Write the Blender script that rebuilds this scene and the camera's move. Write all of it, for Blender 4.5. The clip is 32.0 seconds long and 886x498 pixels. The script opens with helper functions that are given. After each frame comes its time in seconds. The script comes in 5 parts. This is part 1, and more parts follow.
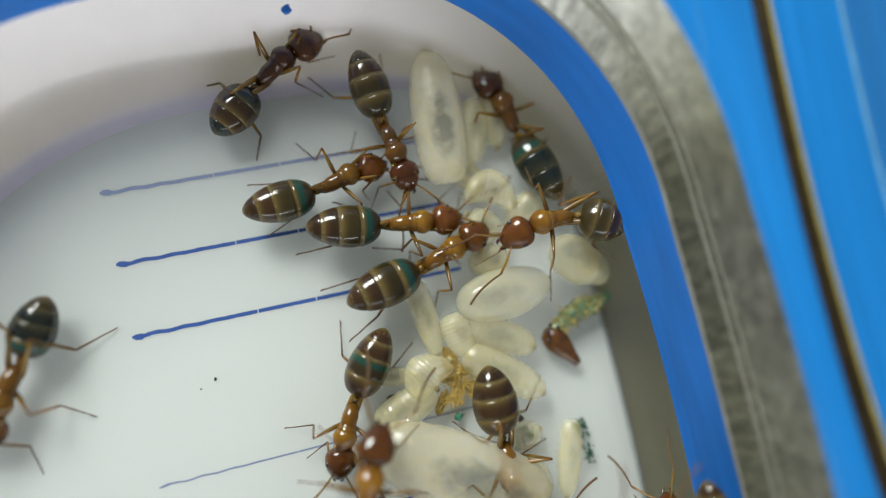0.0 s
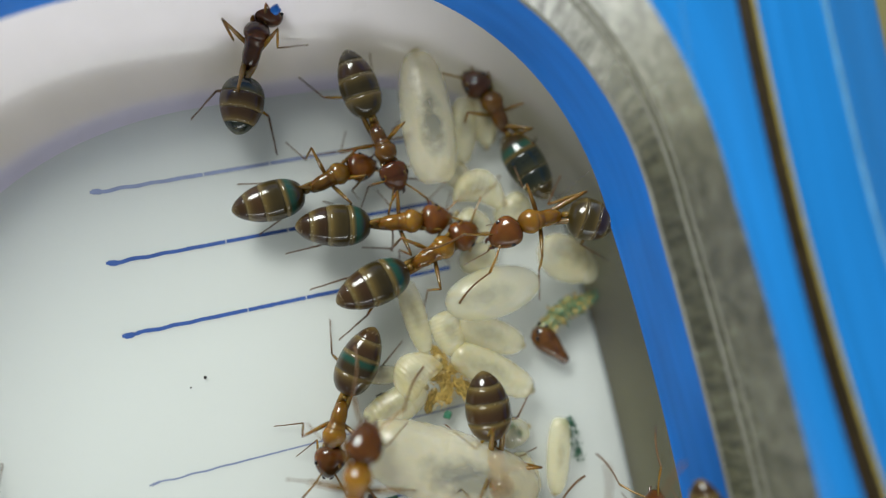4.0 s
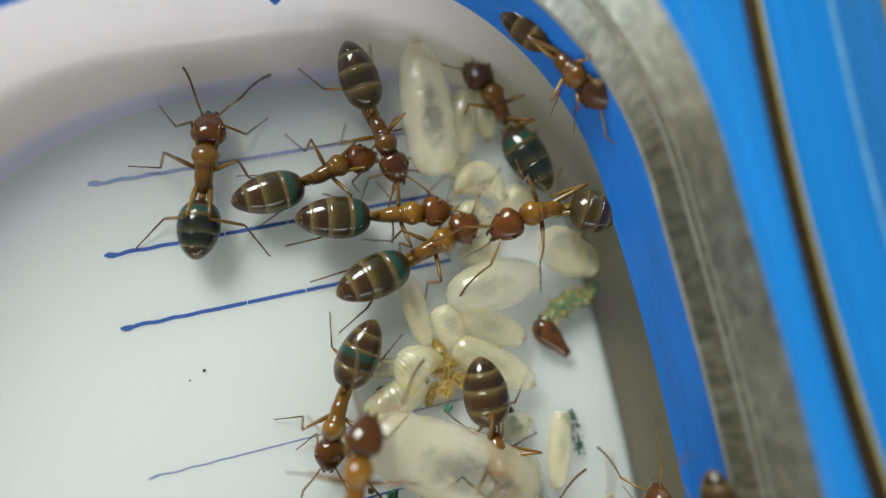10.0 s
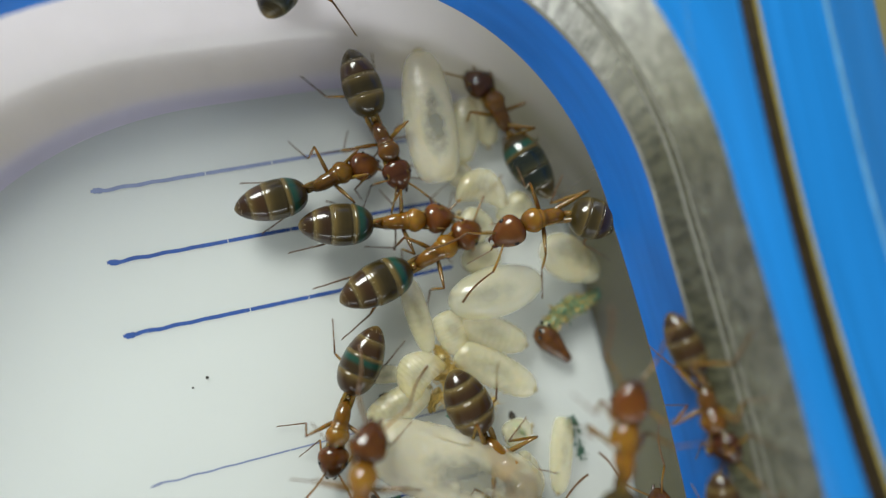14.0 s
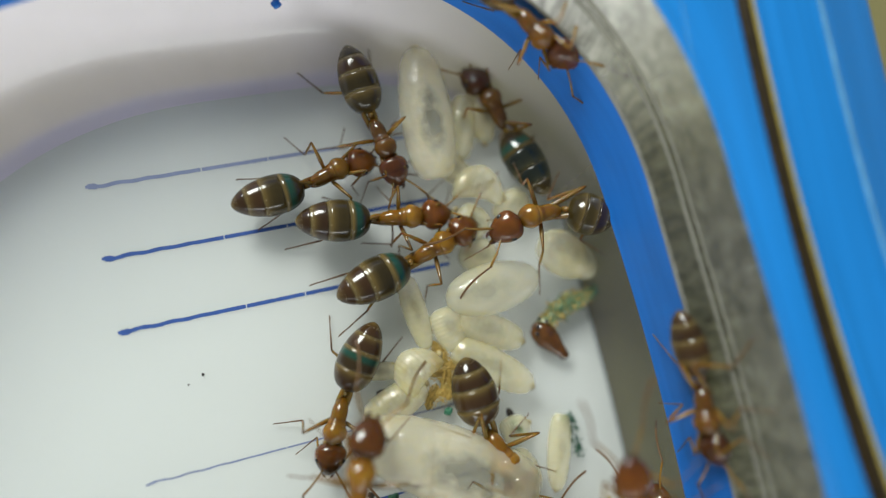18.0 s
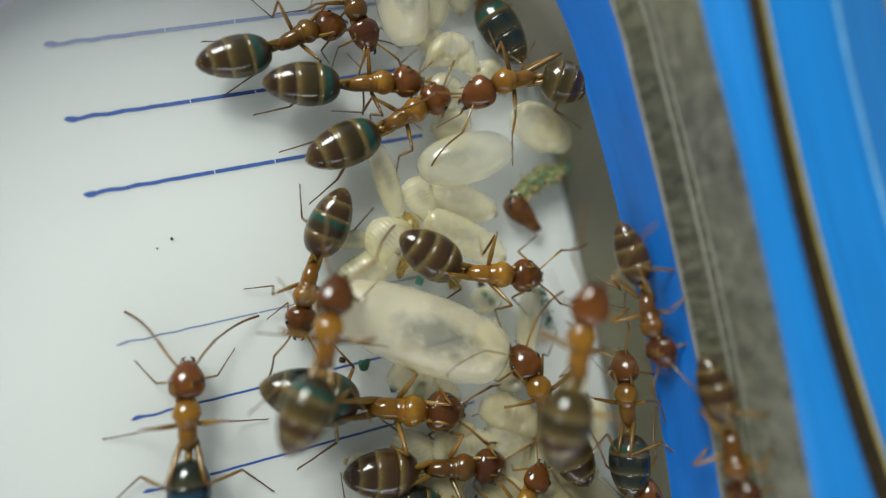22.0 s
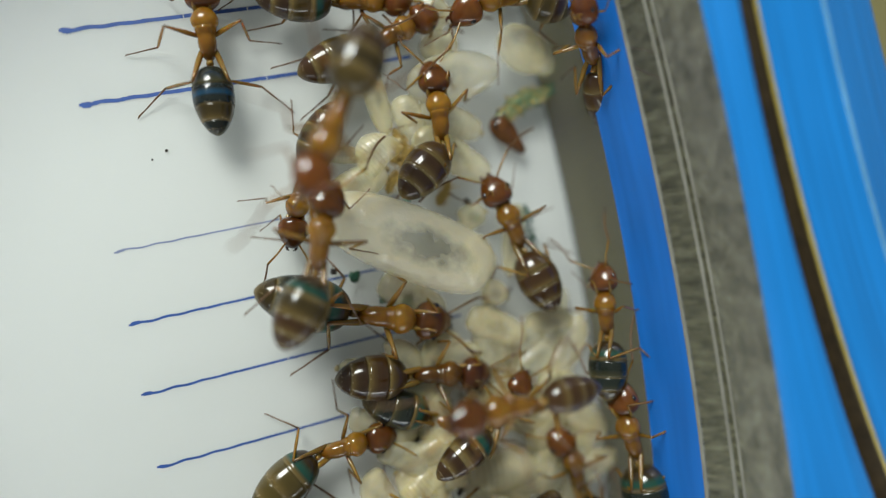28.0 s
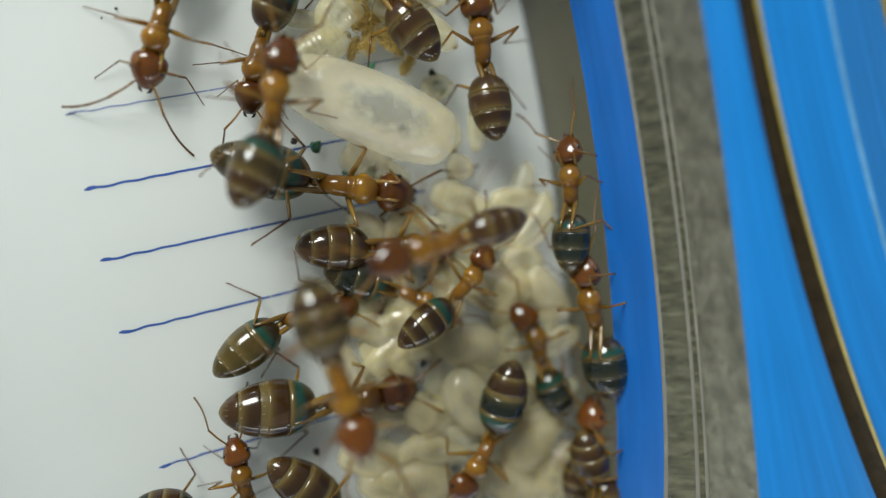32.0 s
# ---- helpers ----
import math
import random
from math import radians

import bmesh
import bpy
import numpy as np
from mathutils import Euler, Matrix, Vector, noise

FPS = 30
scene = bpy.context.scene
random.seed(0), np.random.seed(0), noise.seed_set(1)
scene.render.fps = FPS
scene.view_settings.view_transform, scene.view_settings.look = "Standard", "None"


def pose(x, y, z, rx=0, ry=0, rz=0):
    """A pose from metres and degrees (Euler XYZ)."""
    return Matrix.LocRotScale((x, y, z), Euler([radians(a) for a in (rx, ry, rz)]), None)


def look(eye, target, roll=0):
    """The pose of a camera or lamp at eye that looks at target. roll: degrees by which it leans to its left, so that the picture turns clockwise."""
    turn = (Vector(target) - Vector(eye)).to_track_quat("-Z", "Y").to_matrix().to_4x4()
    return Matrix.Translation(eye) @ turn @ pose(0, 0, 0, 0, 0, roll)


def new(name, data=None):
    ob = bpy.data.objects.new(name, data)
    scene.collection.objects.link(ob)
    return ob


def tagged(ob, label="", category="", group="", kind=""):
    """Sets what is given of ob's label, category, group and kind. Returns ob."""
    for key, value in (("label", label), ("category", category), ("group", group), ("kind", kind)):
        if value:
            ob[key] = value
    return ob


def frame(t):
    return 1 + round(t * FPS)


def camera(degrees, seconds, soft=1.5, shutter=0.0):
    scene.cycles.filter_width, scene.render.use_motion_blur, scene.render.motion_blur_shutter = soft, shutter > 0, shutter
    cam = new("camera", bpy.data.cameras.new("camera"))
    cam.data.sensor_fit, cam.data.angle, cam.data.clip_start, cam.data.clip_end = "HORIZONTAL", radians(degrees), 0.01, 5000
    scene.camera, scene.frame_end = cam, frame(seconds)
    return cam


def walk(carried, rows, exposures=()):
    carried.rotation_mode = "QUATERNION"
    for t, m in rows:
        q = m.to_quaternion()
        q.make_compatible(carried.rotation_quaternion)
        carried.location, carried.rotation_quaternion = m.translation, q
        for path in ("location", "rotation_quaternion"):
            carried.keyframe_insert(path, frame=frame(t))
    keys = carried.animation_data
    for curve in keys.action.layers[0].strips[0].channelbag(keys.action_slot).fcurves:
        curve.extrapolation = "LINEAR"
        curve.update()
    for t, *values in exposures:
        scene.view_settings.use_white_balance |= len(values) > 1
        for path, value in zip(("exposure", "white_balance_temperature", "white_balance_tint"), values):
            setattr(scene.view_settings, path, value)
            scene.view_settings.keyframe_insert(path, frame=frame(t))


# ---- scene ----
# Camera: a phone held over a small tub, looking down. Lengths below are in millimetres and turned into metres by MM.
MM = 0.001
cam = camera(68.5, 32.0, soft=1.2)
cam.data.dof.use_dof = True
cam.data.dof.focus_distance = 27.1 * MM
cam.data.dof.aperture_fstop = 11.5
PATH = [
    (0.0, 0.000, 0.000, 28.571, 6.264, -10.366, 0.000),
    (0.5, 0.081, -0.081, 28.553, 6.294, -10.596, -0.051),
    (1.0, 0.177, -0.078, 28.555, 6.153, -10.754, 0.014),
    (1.5, 0.228, -0.050, 28.645, 6.123, -10.638, 0.057),
    (2.0, 0.260, -0.064, 28.664, 6.360, -10.554, -0.003),
    (2.5, 0.263, -0.033, 28.682, 6.142, -10.635, 0.054),
    (3.0, 0.393, 0.013, 28.697, 6.056, -10.768, -0.011),
    (3.5, 0.329, 0.040, 28.788, 6.117, -10.627, 0.028),
    (5.5, 0.378, 0.010, 28.718, 5.856, -10.514, -0.022),
    (6.0, 0.342, -0.180, 28.735, 6.065, -11.037, -0.054),
    (6.5, 0.063, -0.242, 28.762, 6.500, -11.514, -0.106),
    (7.0, -0.088, -0.375, 28.762, 6.656, -11.609, -0.247),
    (7.5, -0.199, -0.419, 28.651, 6.490, -11.283, -0.102),
    (8.0, 0.097, -0.197, 28.600, 6.173, -10.766, -0.057),
    (8.5, 0.252, -0.182, 28.524, 5.896, -10.808, 0.010),
    (9.0, 0.337, -0.389, 28.420, 6.028, -10.576, 0.093),
    (9.5, 0.526, -0.268, 28.455, 5.699, -10.825, 0.017),
    (10.0, 0.288, -0.205, 28.567, 5.949, -10.686, 0.009),
    (10.5, 0.280, -0.255, 28.562, 5.844, -10.758, 0.016),
    (11.0, 0.326, -0.283, 28.534, 5.729, -10.442, -0.058),
    (11.5, 0.371, -0.237, 28.406, 5.480, -10.329, 0.073),
    (12.0, 0.321, -0.382, 28.535, 5.928, -10.677, -0.015),
    (12.5, 0.289, -0.377, 28.533, 5.942, -11.001, -0.076),
    (13.0, 0.119, -0.196, 28.474, 6.546, -10.973, -0.125),
    (13.5, -0.029, -0.182, 28.631, 6.495, -11.542, -0.189),
    (14.0, -0.184, -0.217, 28.645, 6.562, -11.383, -0.159),
    (14.5, -0.317, -0.317, 28.671, 6.726, -11.441, -0.212),
    (16.5, -0.595, -0.667, 28.629, 7.424, -11.984, -0.283),
    (17.0, -0.543, -0.740, 28.576, 7.548, -12.206, -0.263),
    (17.5, -0.340, -0.858, 28.571, 7.532, -12.249, -0.269),
    (18.0, -0.417, -0.689, 28.504, 7.245, -12.132, -0.347),
    (18.5, -0.323, -0.918, 28.381, 7.021, -12.254, -0.263),
    (19.0, -0.174, -1.128, 28.282, 6.243, -12.228, -0.255),
    (19.5, -0.240, -1.747, 28.260, 5.793, -12.214, -0.157),
    (20.0, -0.084, -2.081, 28.356, 4.907, -12.458, -0.056),
    (20.5, 0.043, -2.897, 28.255, 3.962, -12.500, -0.010),
    (21.0, 0.331, -3.374, 28.379, 3.235, -12.973, 0.174),
    (21.5, 0.547, -3.364, 28.250, 2.748, -12.872, -0.010),
    (22.0, 0.585, -3.763, 28.230, 2.054, -12.754, 0.061),
    (22.5, 0.404, -4.103, 28.164, 1.266, -13.020, -0.092),
    (23.0, 0.185, -4.186, 28.095, 1.070, -13.256, -0.092),
    (23.5, -0.138, -4.722, 28.254, 1.705, -13.829, -0.107),
    (24.0, -0.085, -4.695, 29.045, 1.811, -14.254, -0.078),
    (24.5, 0.199, -5.159, 29.441, 1.390, -14.430, -0.116),
    (25.0, -0.132, -4.987, 29.520, 1.496, -14.658, -0.147),
    (25.5, -0.069, -5.091, 29.433, 1.393, -14.768, -0.131),
    (27.5, -0.298, -6.319, 29.308, 1.056, -15.043, 0.028),
    (28.0, 0.149, -6.693, 29.117, 0.425, -14.300, 0.101),
    (28.5, 0.261, -6.984, 29.062, -0.366, -14.096, 0.243),
    (29.0, 0.322, -7.422, 28.898, -1.048, -14.703, 0.240),
    (29.5, 0.512, -7.900, 28.818, -2.520, -14.387, 0.161),
    (30.0, 1.355, -8.919, 28.812, -3.522, -13.517, 0.563),
    (30.5, 1.201, -9.317, 28.911, -4.271, -14.383, 0.583),
    (31.0, 1.472, -9.690, 28.793, -4.222, -14.322, 0.412),
    (31.5, 1.600, -9.760, 29.189, -4.605, -14.162, 0.522),
    (32.0, 1.602, -9.684, 29.263, -4.945, -14.674, 0.497),
]
walk(cam, [(t, pose(x * MM, y * MM, z * MM, rx, ry, rz)) for t, x, y, z, rx, ry, rz in PATH])

# ---- light: a window beyond the tub's far side, an added fill at the near side, and the soft light of a pale room ----
world = bpy.data.worlds.new("room_light")
scene.world = world
world.use_nodes = True
wn, wl = world.node_tree.nodes, world.node_tree.links
bg = wn["Background"]
bg.inputs["Color"].default_value = (0.93, 0.97, 0.95, 1)
bg.inputs["Strength"].default_value = 0.20


def area_lamp(name, eye, target, w, h, watts, colour):
    data = bpy.data.lights.new(name, "AREA")
    data.shape, data.size, data.size_y, data.energy, data.color = "RECTANGLE", w, h, watts, colour
    ob = new(name, data)
    ob.matrix_world = look(eye, target)
    return ob


area_lamp("lamp_light", (-0.108, 0.175, 0.162), (0, 0.0, 0.0), 0.115, 0.098, 0.93, (0.95, 1.0, 0.94))
# unseen strip lamp, added only to brighten the far wall and the rim's corner
area_lamp("wall_fill_light", (0.10, -0.74, 0.18), (0, 0.0, 0.0), 2.4, 0.25, 14.0, (0.94, 1.0, 0.97))


# ---- materials ----
def material(name, colour, rough=0.4, metal=0.0, spec=0.5, coat=0.0, sss=0.0, sss_col=None, vary=0.15, scale=900.0, bump=0.0,
             bump_scale=6000.0, bump_deep=0.00004, sss_scale=0.0006, alpha=1.0, transmission=0.0, ior=1.5, random_part=0.0):
    m = bpy.data.materials.new(name)
    m.use_nodes = True
    n, l = m.node_tree.nodes, m.node_tree.links
    b = n["Principled BSDF"]
    co = n.new("ShaderNodeTexCoord")
    no = n.new("ShaderNodeTexNoise")
    no.inputs["Scale"].default_value, no.inputs["Detail"].default_value = scale, 5.0
    l.new(co.outputs["Object"], no.inputs["Vector"])
    mix = n.new("ShaderNodeMix")
    mix.data_type = "RGBA"
    mix.inputs["A"].default_value = (*[c * (1 - vary) for c in colour], 1)
    mix.inputs["B"].default_value = (*[min(1, c * (1 + vary)) for c in colour], 1)
    l.new(no.outputs["Fac"], mix.inputs["Factor"])
    out = mix.outputs["Result"]
    if random_part:
        info = n.new("ShaderNodeObjectInfo")
        hsv = n.new("ShaderNodeHueSaturation")
        ra = n.new("ShaderNodeMapRange")
        ra.inputs["To Min"].default_value, ra.inputs["To Max"].default_value = 1 - random_part, 1 + random_part
        l.new(info.outputs["Random"], ra.inputs["Value"])
        l.new(ra.outputs["Result"], hsv.inputs["Value"])
        l.new(out, hsv.inputs["Color"])
        out = hsv.outputs["Color"]
    l.new(out, b.inputs["Base Color"])
    rr = n.new("ShaderNodeMapRange")
    rr.inputs["To Min"].default_value, rr.inputs["To Max"].default_value = max(0.02, rough * 0.75), min(1, rough * 1.25)
    l.new(no.outputs["Fac"], rr.inputs["Value"])
    l.new(rr.outputs["Result"], b.inputs["Roughness"])
    b.inputs["Metallic"].default_value = metal
    b.inputs["Specular IOR Level"].default_value = spec
    b.inputs["Coat Weight"].default_value = coat
    b.inputs["Coat Roughness"].default_value, b.inputs["Coat IOR"].default_value = 0.10, 1.6
    b.inputs["Alpha"].default_value = alpha
    b.inputs["Transmission Weight"].default_value = transmission
    b.inputs["IOR"].default_value = ior
    if sss:
        b.inputs["Subsurface Weight"].default_value = sss
        b.inputs["Subsurface Radius"].default_value = sss_col or (1, 0.8, 0.5)
        b.inputs["Subsurface Scale"].default_value = sss_scale
    if bump:
        fine = n.new("ShaderNodeTexNoise")
        fine.inputs["Scale"].default_value, fine.inputs["Detail"].default_value = bump_scale, 4.0
        l.new(co.outputs["Object"], fine.inputs["Vector"])
        bp = n.new("ShaderNodeBump")
        bp.inputs["Strength"].default_value, bp.inputs["Distance"].default_value = bump, bump_deep
        l.new(fine.outputs["Fac"], bp.inputs["Height"])
        l.new(bp.outputs["Normal"], b.inputs["Normal"])
        l.new(bp.outputs["Normal"], b.inputs["Coat Normal"])
    return m


M_FLOOR = material("white_plastic_sheet", (0.665, 0.69, 0.672), rough=0.6, spec=0.2, vary=0.035, scale=120, sss=0.7, sss_col=(1, 1, 1), sss_scale=0.007, bump=0.06, bump_scale=1500)
M_WALL = material("milky_clear_plastic", (0.80, 0.75, 0.86), rough=0.3, coat=0.6, vary=0.12, scale=500, bump=0.25, bump_scale=1800)
M_BLUE_IN = material("deep_blue_plastic", (0.008, 0.125, 0.46), rough=0.35, vary=0.10, scale=220, bump=0.05, bump_scale=1200)
M_BLUE = material("blue_plastic", (0.006, 0.175, 0.52), rough=0.32, spec=0.5, vary=0.10, scale=160, bump=0.06, bump_scale=900)
M_CLEAR = material("grey_clear_rim", (0.64, 0.63, 0.61), rough=0.14, spec=0.9, coat=0.9, vary=0.45, scale=260, bump=0.5, bump_scale=900)
M_SLOPE = material("smoky_clear_slope", (0.78, 0.745, 0.72), rough=0.3, vary=0.35, scale=350, spec=1.0, coat=1.0, bump=0.5, bump_scale=1100)
# lighter than the rim beside it: the ridges' fine highlights are in this colour
M_RIDGE = material("highlit_ridge", (0.19, 0.185, 0.155), rough=0.12, vary=0.4, scale=900, coat=0.5)
M_GROOVE = material("brown_rubber_seal", (0.022, 0.014, 0.005), rough=0.6, spec=0.2, vary=0.4, scale=900, bump=0.4, bump_scale=2500)
M_GLINT = material("worn_yellow_edge", (0.32, 0.25, 0.05), rough=0.4, vary=0.4, scale=2500)
M_INK = material("blue_ink", (0.028, 0.085, 0.32), rough=0.5, vary=0.35, scale=2500)
# ink colour with the cover's glare mixed in, for the lines that look washed out
M_HAZED = material("hazed_blue_ink", (0.22, 0.26, 0.42), rough=0.5, vary=0.2, scale=2500)
M_TABLE = material("olive_tabletop", (0.20, 0.18, 0.075), rough=0.55, vary=0.25, scale=60, bump=0.2, bump_scale=400)

M_HEAD = material("reddish_chitin", (0.105, 0.033, 0.004), rough=0.25, spec=0.1, vary=0.55, scale=1100, coat=0.8, bump=0.08, bump_scale=14000, sss=0.45, sss_col=(1.0, 0.42, 0.06), random_part=0.25)
M_THORAX = material("amber_chitin", (0.176, 0.079, 0.006), rough=0.25, spec=0.1, vary=0.55, scale=1100, coat=0.8, bump=0.08, bump_scale=14000, sss=0.45, sss_col=(1.0, 0.42, 0.06), random_part=0.25)
M_LEG = material("amber_leg", (0.135, 0.073, 0.011), rough=0.22, vary=0.5, scale=900, coat=0.2, sss=0.4, sss_col=(1.0, 0.45, 0.06), random_part=0.3)
M_TARSUS = material("brown_tarsus", (0.11, 0.05, 0.012), rough=0.35, vary=0.3, scale=2500)
M_UMBER = material("umber_chitin", (0.060, 0.017, 0.004), rough=0.25, spec=0.1, vary=0.55, scale=1100, coat=0.8, bump=0.08, bump_scale=14000, sss=0.45, sss_col=(1.0, 0.42, 0.06), random_part=0.25)
M_RUSSET = material("russet_chitin", (0.088, 0.036, 0.004), rough=0.25, spec=0.1, vary=0.55, scale=1100, coat=0.8, bump=0.08, bump_scale=14000, sss=0.45, sss_col=(1.0, 0.42, 0.06), random_part=0.25)
M_DARK = material("dark_chitin", (0.050, 0.014, 0.006), rough=0.22, vary=0.35, scale=1500, coat=0.3, bump=0.1, bump_scale=14000)
M_EYE = material("black_eye", (0.006, 0.005, 0.005), rough=0.12, vary=0.1, coat=0.5)
M_TERGITE = material("brown_tergite", (0.034, 0.0155, 0.0045), spec=0.06, rough=0.3, vary=0.35, scale=900, coat=0.9, bump=0.03, bump_scale=20000, random_part=0.25)
M_GREEN = material("green_tergite", (0.028, 0.017, 0.005), spec=0.06, rough=0.3, vary=0.35, scale=900, coat=0.9, bump=0.03, bump_scale=20000, random_part=0.25)
M_OLIVE = material("olive_tergite", (0.032, 0.022, 0.005), spec=0.06, rough=0.3, vary=0.35, scale=900, coat=0.9, bump=0.03, bump_scale=20000, random_part=0.25)
M_BLACKG = material("blue_black_tergite", (0.009, 0.0135, 0.010), spec=0.06, rough=0.3, vary=0.35, scale=900, coat=0.9, bump=0.03, bump_scale=20000, random_part=0.25)
M_GOLD = material("gold_olive_tergite", (0.062, 0.044, 0.009), spec=0.06, rough=0.3, vary=0.35, scale=900, coat=0.9, bump=0.03, bump_scale=20000, random_part=0.25)
M_NAVY = material("blue_sheen_tergite", (0.009, 0.0135, 0.012), spec=0.06, rough=0.3, vary=0.35, scale=900, coat=0.9, bump=0.03, bump_scale=20000, random_part=0.25)


def lets_light_through(m, share, colour):
    """Part of the light passes a thin wall and is spread on its far side."""
    n, l = m.node_tree.nodes, m.node_tree.links
    tl, mx = n.new("ShaderNodeBsdfTranslucent"), n.new("ShaderNodeMixShader")
    tl.inputs["Color"].default_value = (*colour, 1)
    mx.inputs["Fac"].default_value = share
    l.new(n["Principled BSDF"].outputs["BSDF"], mx.inputs[1])
    l.new(tl.outputs["BSDF"], mx.inputs[2])
    l.new(mx.outputs["Shader"], n["Material Output"].inputs["Surface"])


lets_light_through(M_WALL, 0.55, (0.92, 0.87, 0.97))


def lit_far_side(m, start, end, clear, milky, grain=None, gloss=0.0):
    """Far-side brightness painted in as milky plastic that turns clear along the near right side (mm along the rim)."""
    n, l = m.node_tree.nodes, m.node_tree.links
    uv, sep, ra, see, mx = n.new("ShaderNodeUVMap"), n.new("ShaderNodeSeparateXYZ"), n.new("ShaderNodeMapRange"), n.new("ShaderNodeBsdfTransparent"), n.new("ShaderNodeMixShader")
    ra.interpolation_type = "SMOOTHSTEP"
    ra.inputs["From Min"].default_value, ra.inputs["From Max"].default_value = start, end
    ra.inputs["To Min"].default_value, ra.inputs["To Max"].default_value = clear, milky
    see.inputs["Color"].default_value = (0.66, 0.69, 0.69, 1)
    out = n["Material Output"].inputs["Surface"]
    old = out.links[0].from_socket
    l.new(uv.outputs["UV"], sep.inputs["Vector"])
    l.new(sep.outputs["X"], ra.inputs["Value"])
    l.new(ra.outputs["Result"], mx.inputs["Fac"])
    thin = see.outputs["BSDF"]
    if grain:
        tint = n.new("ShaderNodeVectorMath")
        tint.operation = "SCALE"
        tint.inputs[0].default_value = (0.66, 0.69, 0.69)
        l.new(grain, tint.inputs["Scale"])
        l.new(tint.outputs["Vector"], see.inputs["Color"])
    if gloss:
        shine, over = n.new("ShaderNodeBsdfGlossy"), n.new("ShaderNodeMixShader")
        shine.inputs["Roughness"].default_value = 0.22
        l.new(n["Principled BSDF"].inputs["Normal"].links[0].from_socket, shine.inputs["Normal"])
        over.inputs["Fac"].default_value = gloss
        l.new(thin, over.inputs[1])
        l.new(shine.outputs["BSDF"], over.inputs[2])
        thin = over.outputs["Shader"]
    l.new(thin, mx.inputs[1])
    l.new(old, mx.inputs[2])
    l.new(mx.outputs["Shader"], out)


def pale_margin(m, tan=(0.125, 0.084, 0.024)):
    """Pigment that thins out towards the front and hind margin of each plate."""
    n, l = m.node_tree.nodes, m.node_tree.links
    b = n["Principled BSDF"]
    old = b.inputs["Base Color"].links[0].from_socket
    co, sep, ramp, mix = n.new("ShaderNodeTexCoord"), n.new("ShaderNodeSeparateXYZ"), n.new("ShaderNodeValToRGB"), n.new("ShaderNodeMix")
    mix.data_type = "RGBA"
    e = ramp.color_ramp.elements
    e[0].position, e[0].color = 0.0, (0.95, 0.95, 0.95, 1)
    e[1].position, e[1].color = 1.0, (0.2, 0.2, 0.2, 1)
    for q, w in ((0.10, 0.75), (0.24, 0.34), (0.44, 0.06), (0.70, 0.0), (0.90, 0.03)):
        k = e.new(q)
        k.color = (w, w, w, 1)
    l.new(co.outputs["Generated"], sep.inputs["Vector"])
    l.new(sep.outputs["X"], ramp.inputs["Fac"])
    l.new(ramp.outputs["Color"], mix.inputs["Factor"])
    l.new(old, mix.inputs["A"])
    mix.inputs["B"].default_value = (*tan, 1)
    l.new(mix.outputs["Result"], b.inputs["Base Color"])


def joint_pigment(m, stops):
    """Pigment along a body part: (place along it, how much of the colour is left), darker and redder at its joints."""
    n, l = m.node_tree.nodes, m.node_tree.links
    b = n["Principled BSDF"]
    old = b.inputs["Base Color"].links[0].from_socket
    co, sep, ramp, mul = n.new("ShaderNodeTexCoord"), n.new("ShaderNodeSeparateXYZ"), n.new("ShaderNodeValToRGB"), n.new("ShaderNodeVectorMath")
    mul.operation = "MULTIPLY"
    e = ramp.color_ramp.elements
    for k, (q, w) in enumerate(stops):
        el = e[k] if k < 2 else e.new(q)
        el.position, el.color = q, (w, w ** 1.25, w ** 1.5, 1)
    l.new(co.outputs["Generated"], sep.inputs["Vector"])
    l.new(sep.outputs["X"], ramp.inputs["Fac"])
    l.new(old, mul.inputs[0])
    l.new(ramp.outputs["Color"], mul.inputs[1])
    l.new(mul.outputs["Vector"], b.inputs["Base Color"])


for m_body in (M_THORAX, M_RUSSET, M_UMBER):
    joint_pigment(m_body, ((0.0, 0.6), (1.0, 0.45), (0.15, 0.95), (0.38, 1.0), (0.47, 0.74), (0.54, 1.0), (0.72, 1.3), (0.90, 0.9)))
joint_pigment(M_HEAD, ((0.0, 0.55), (1.0, 0.45), (0.25, 1.15), (0.55, 1.0), (0.8, 0.85)))
joint_pigment(M_LEG, ((0.0, 0.6), (1.0, 0.5), (0.2, 1.15), (0.6, 1.3), (0.88, 1.0)))
def sheen_stripe(m, colour, low, high):
    """A stripe across a plate: its blue-green sheen painted into the base colour."""
    n, l = m.node_tree.nodes, m.node_tree.links
    b = n["Principled BSDF"]
    old = b.inputs["Base Color"].links[0].from_socket
    co, sep, ramp, mix = n.new("ShaderNodeTexCoord"), n.new("ShaderNodeSeparateXYZ"), n.new("ShaderNodeValToRGB"), n.new("ShaderNodeMix")
    mix.data_type = "RGBA"
    e = ramp.color_ramp.elements
    for k, (q, w) in enumerate(((low, 0.0), (high, 0.0), (low + 0.35 * (high - low), 1.0), (low + 0.65 * (high - low), 0.8))):
        el = e[k] if k < 2 else e.new(q)
        el.position, el.color = q, (w, w, w, 1)
    l.new(co.outputs["Generated"], sep.inputs["Vector"])
    l.new(sep.outputs["X"], ramp.inputs["Fac"])
    l.new(ramp.outputs["Color"], mix.inputs["Factor"])
    l.new(old, mix.inputs["A"])
    mix.inputs["B"].default_value = (*colour, 1)
    l.new(mix.outputs["Result"], b.inputs["Base Color"])


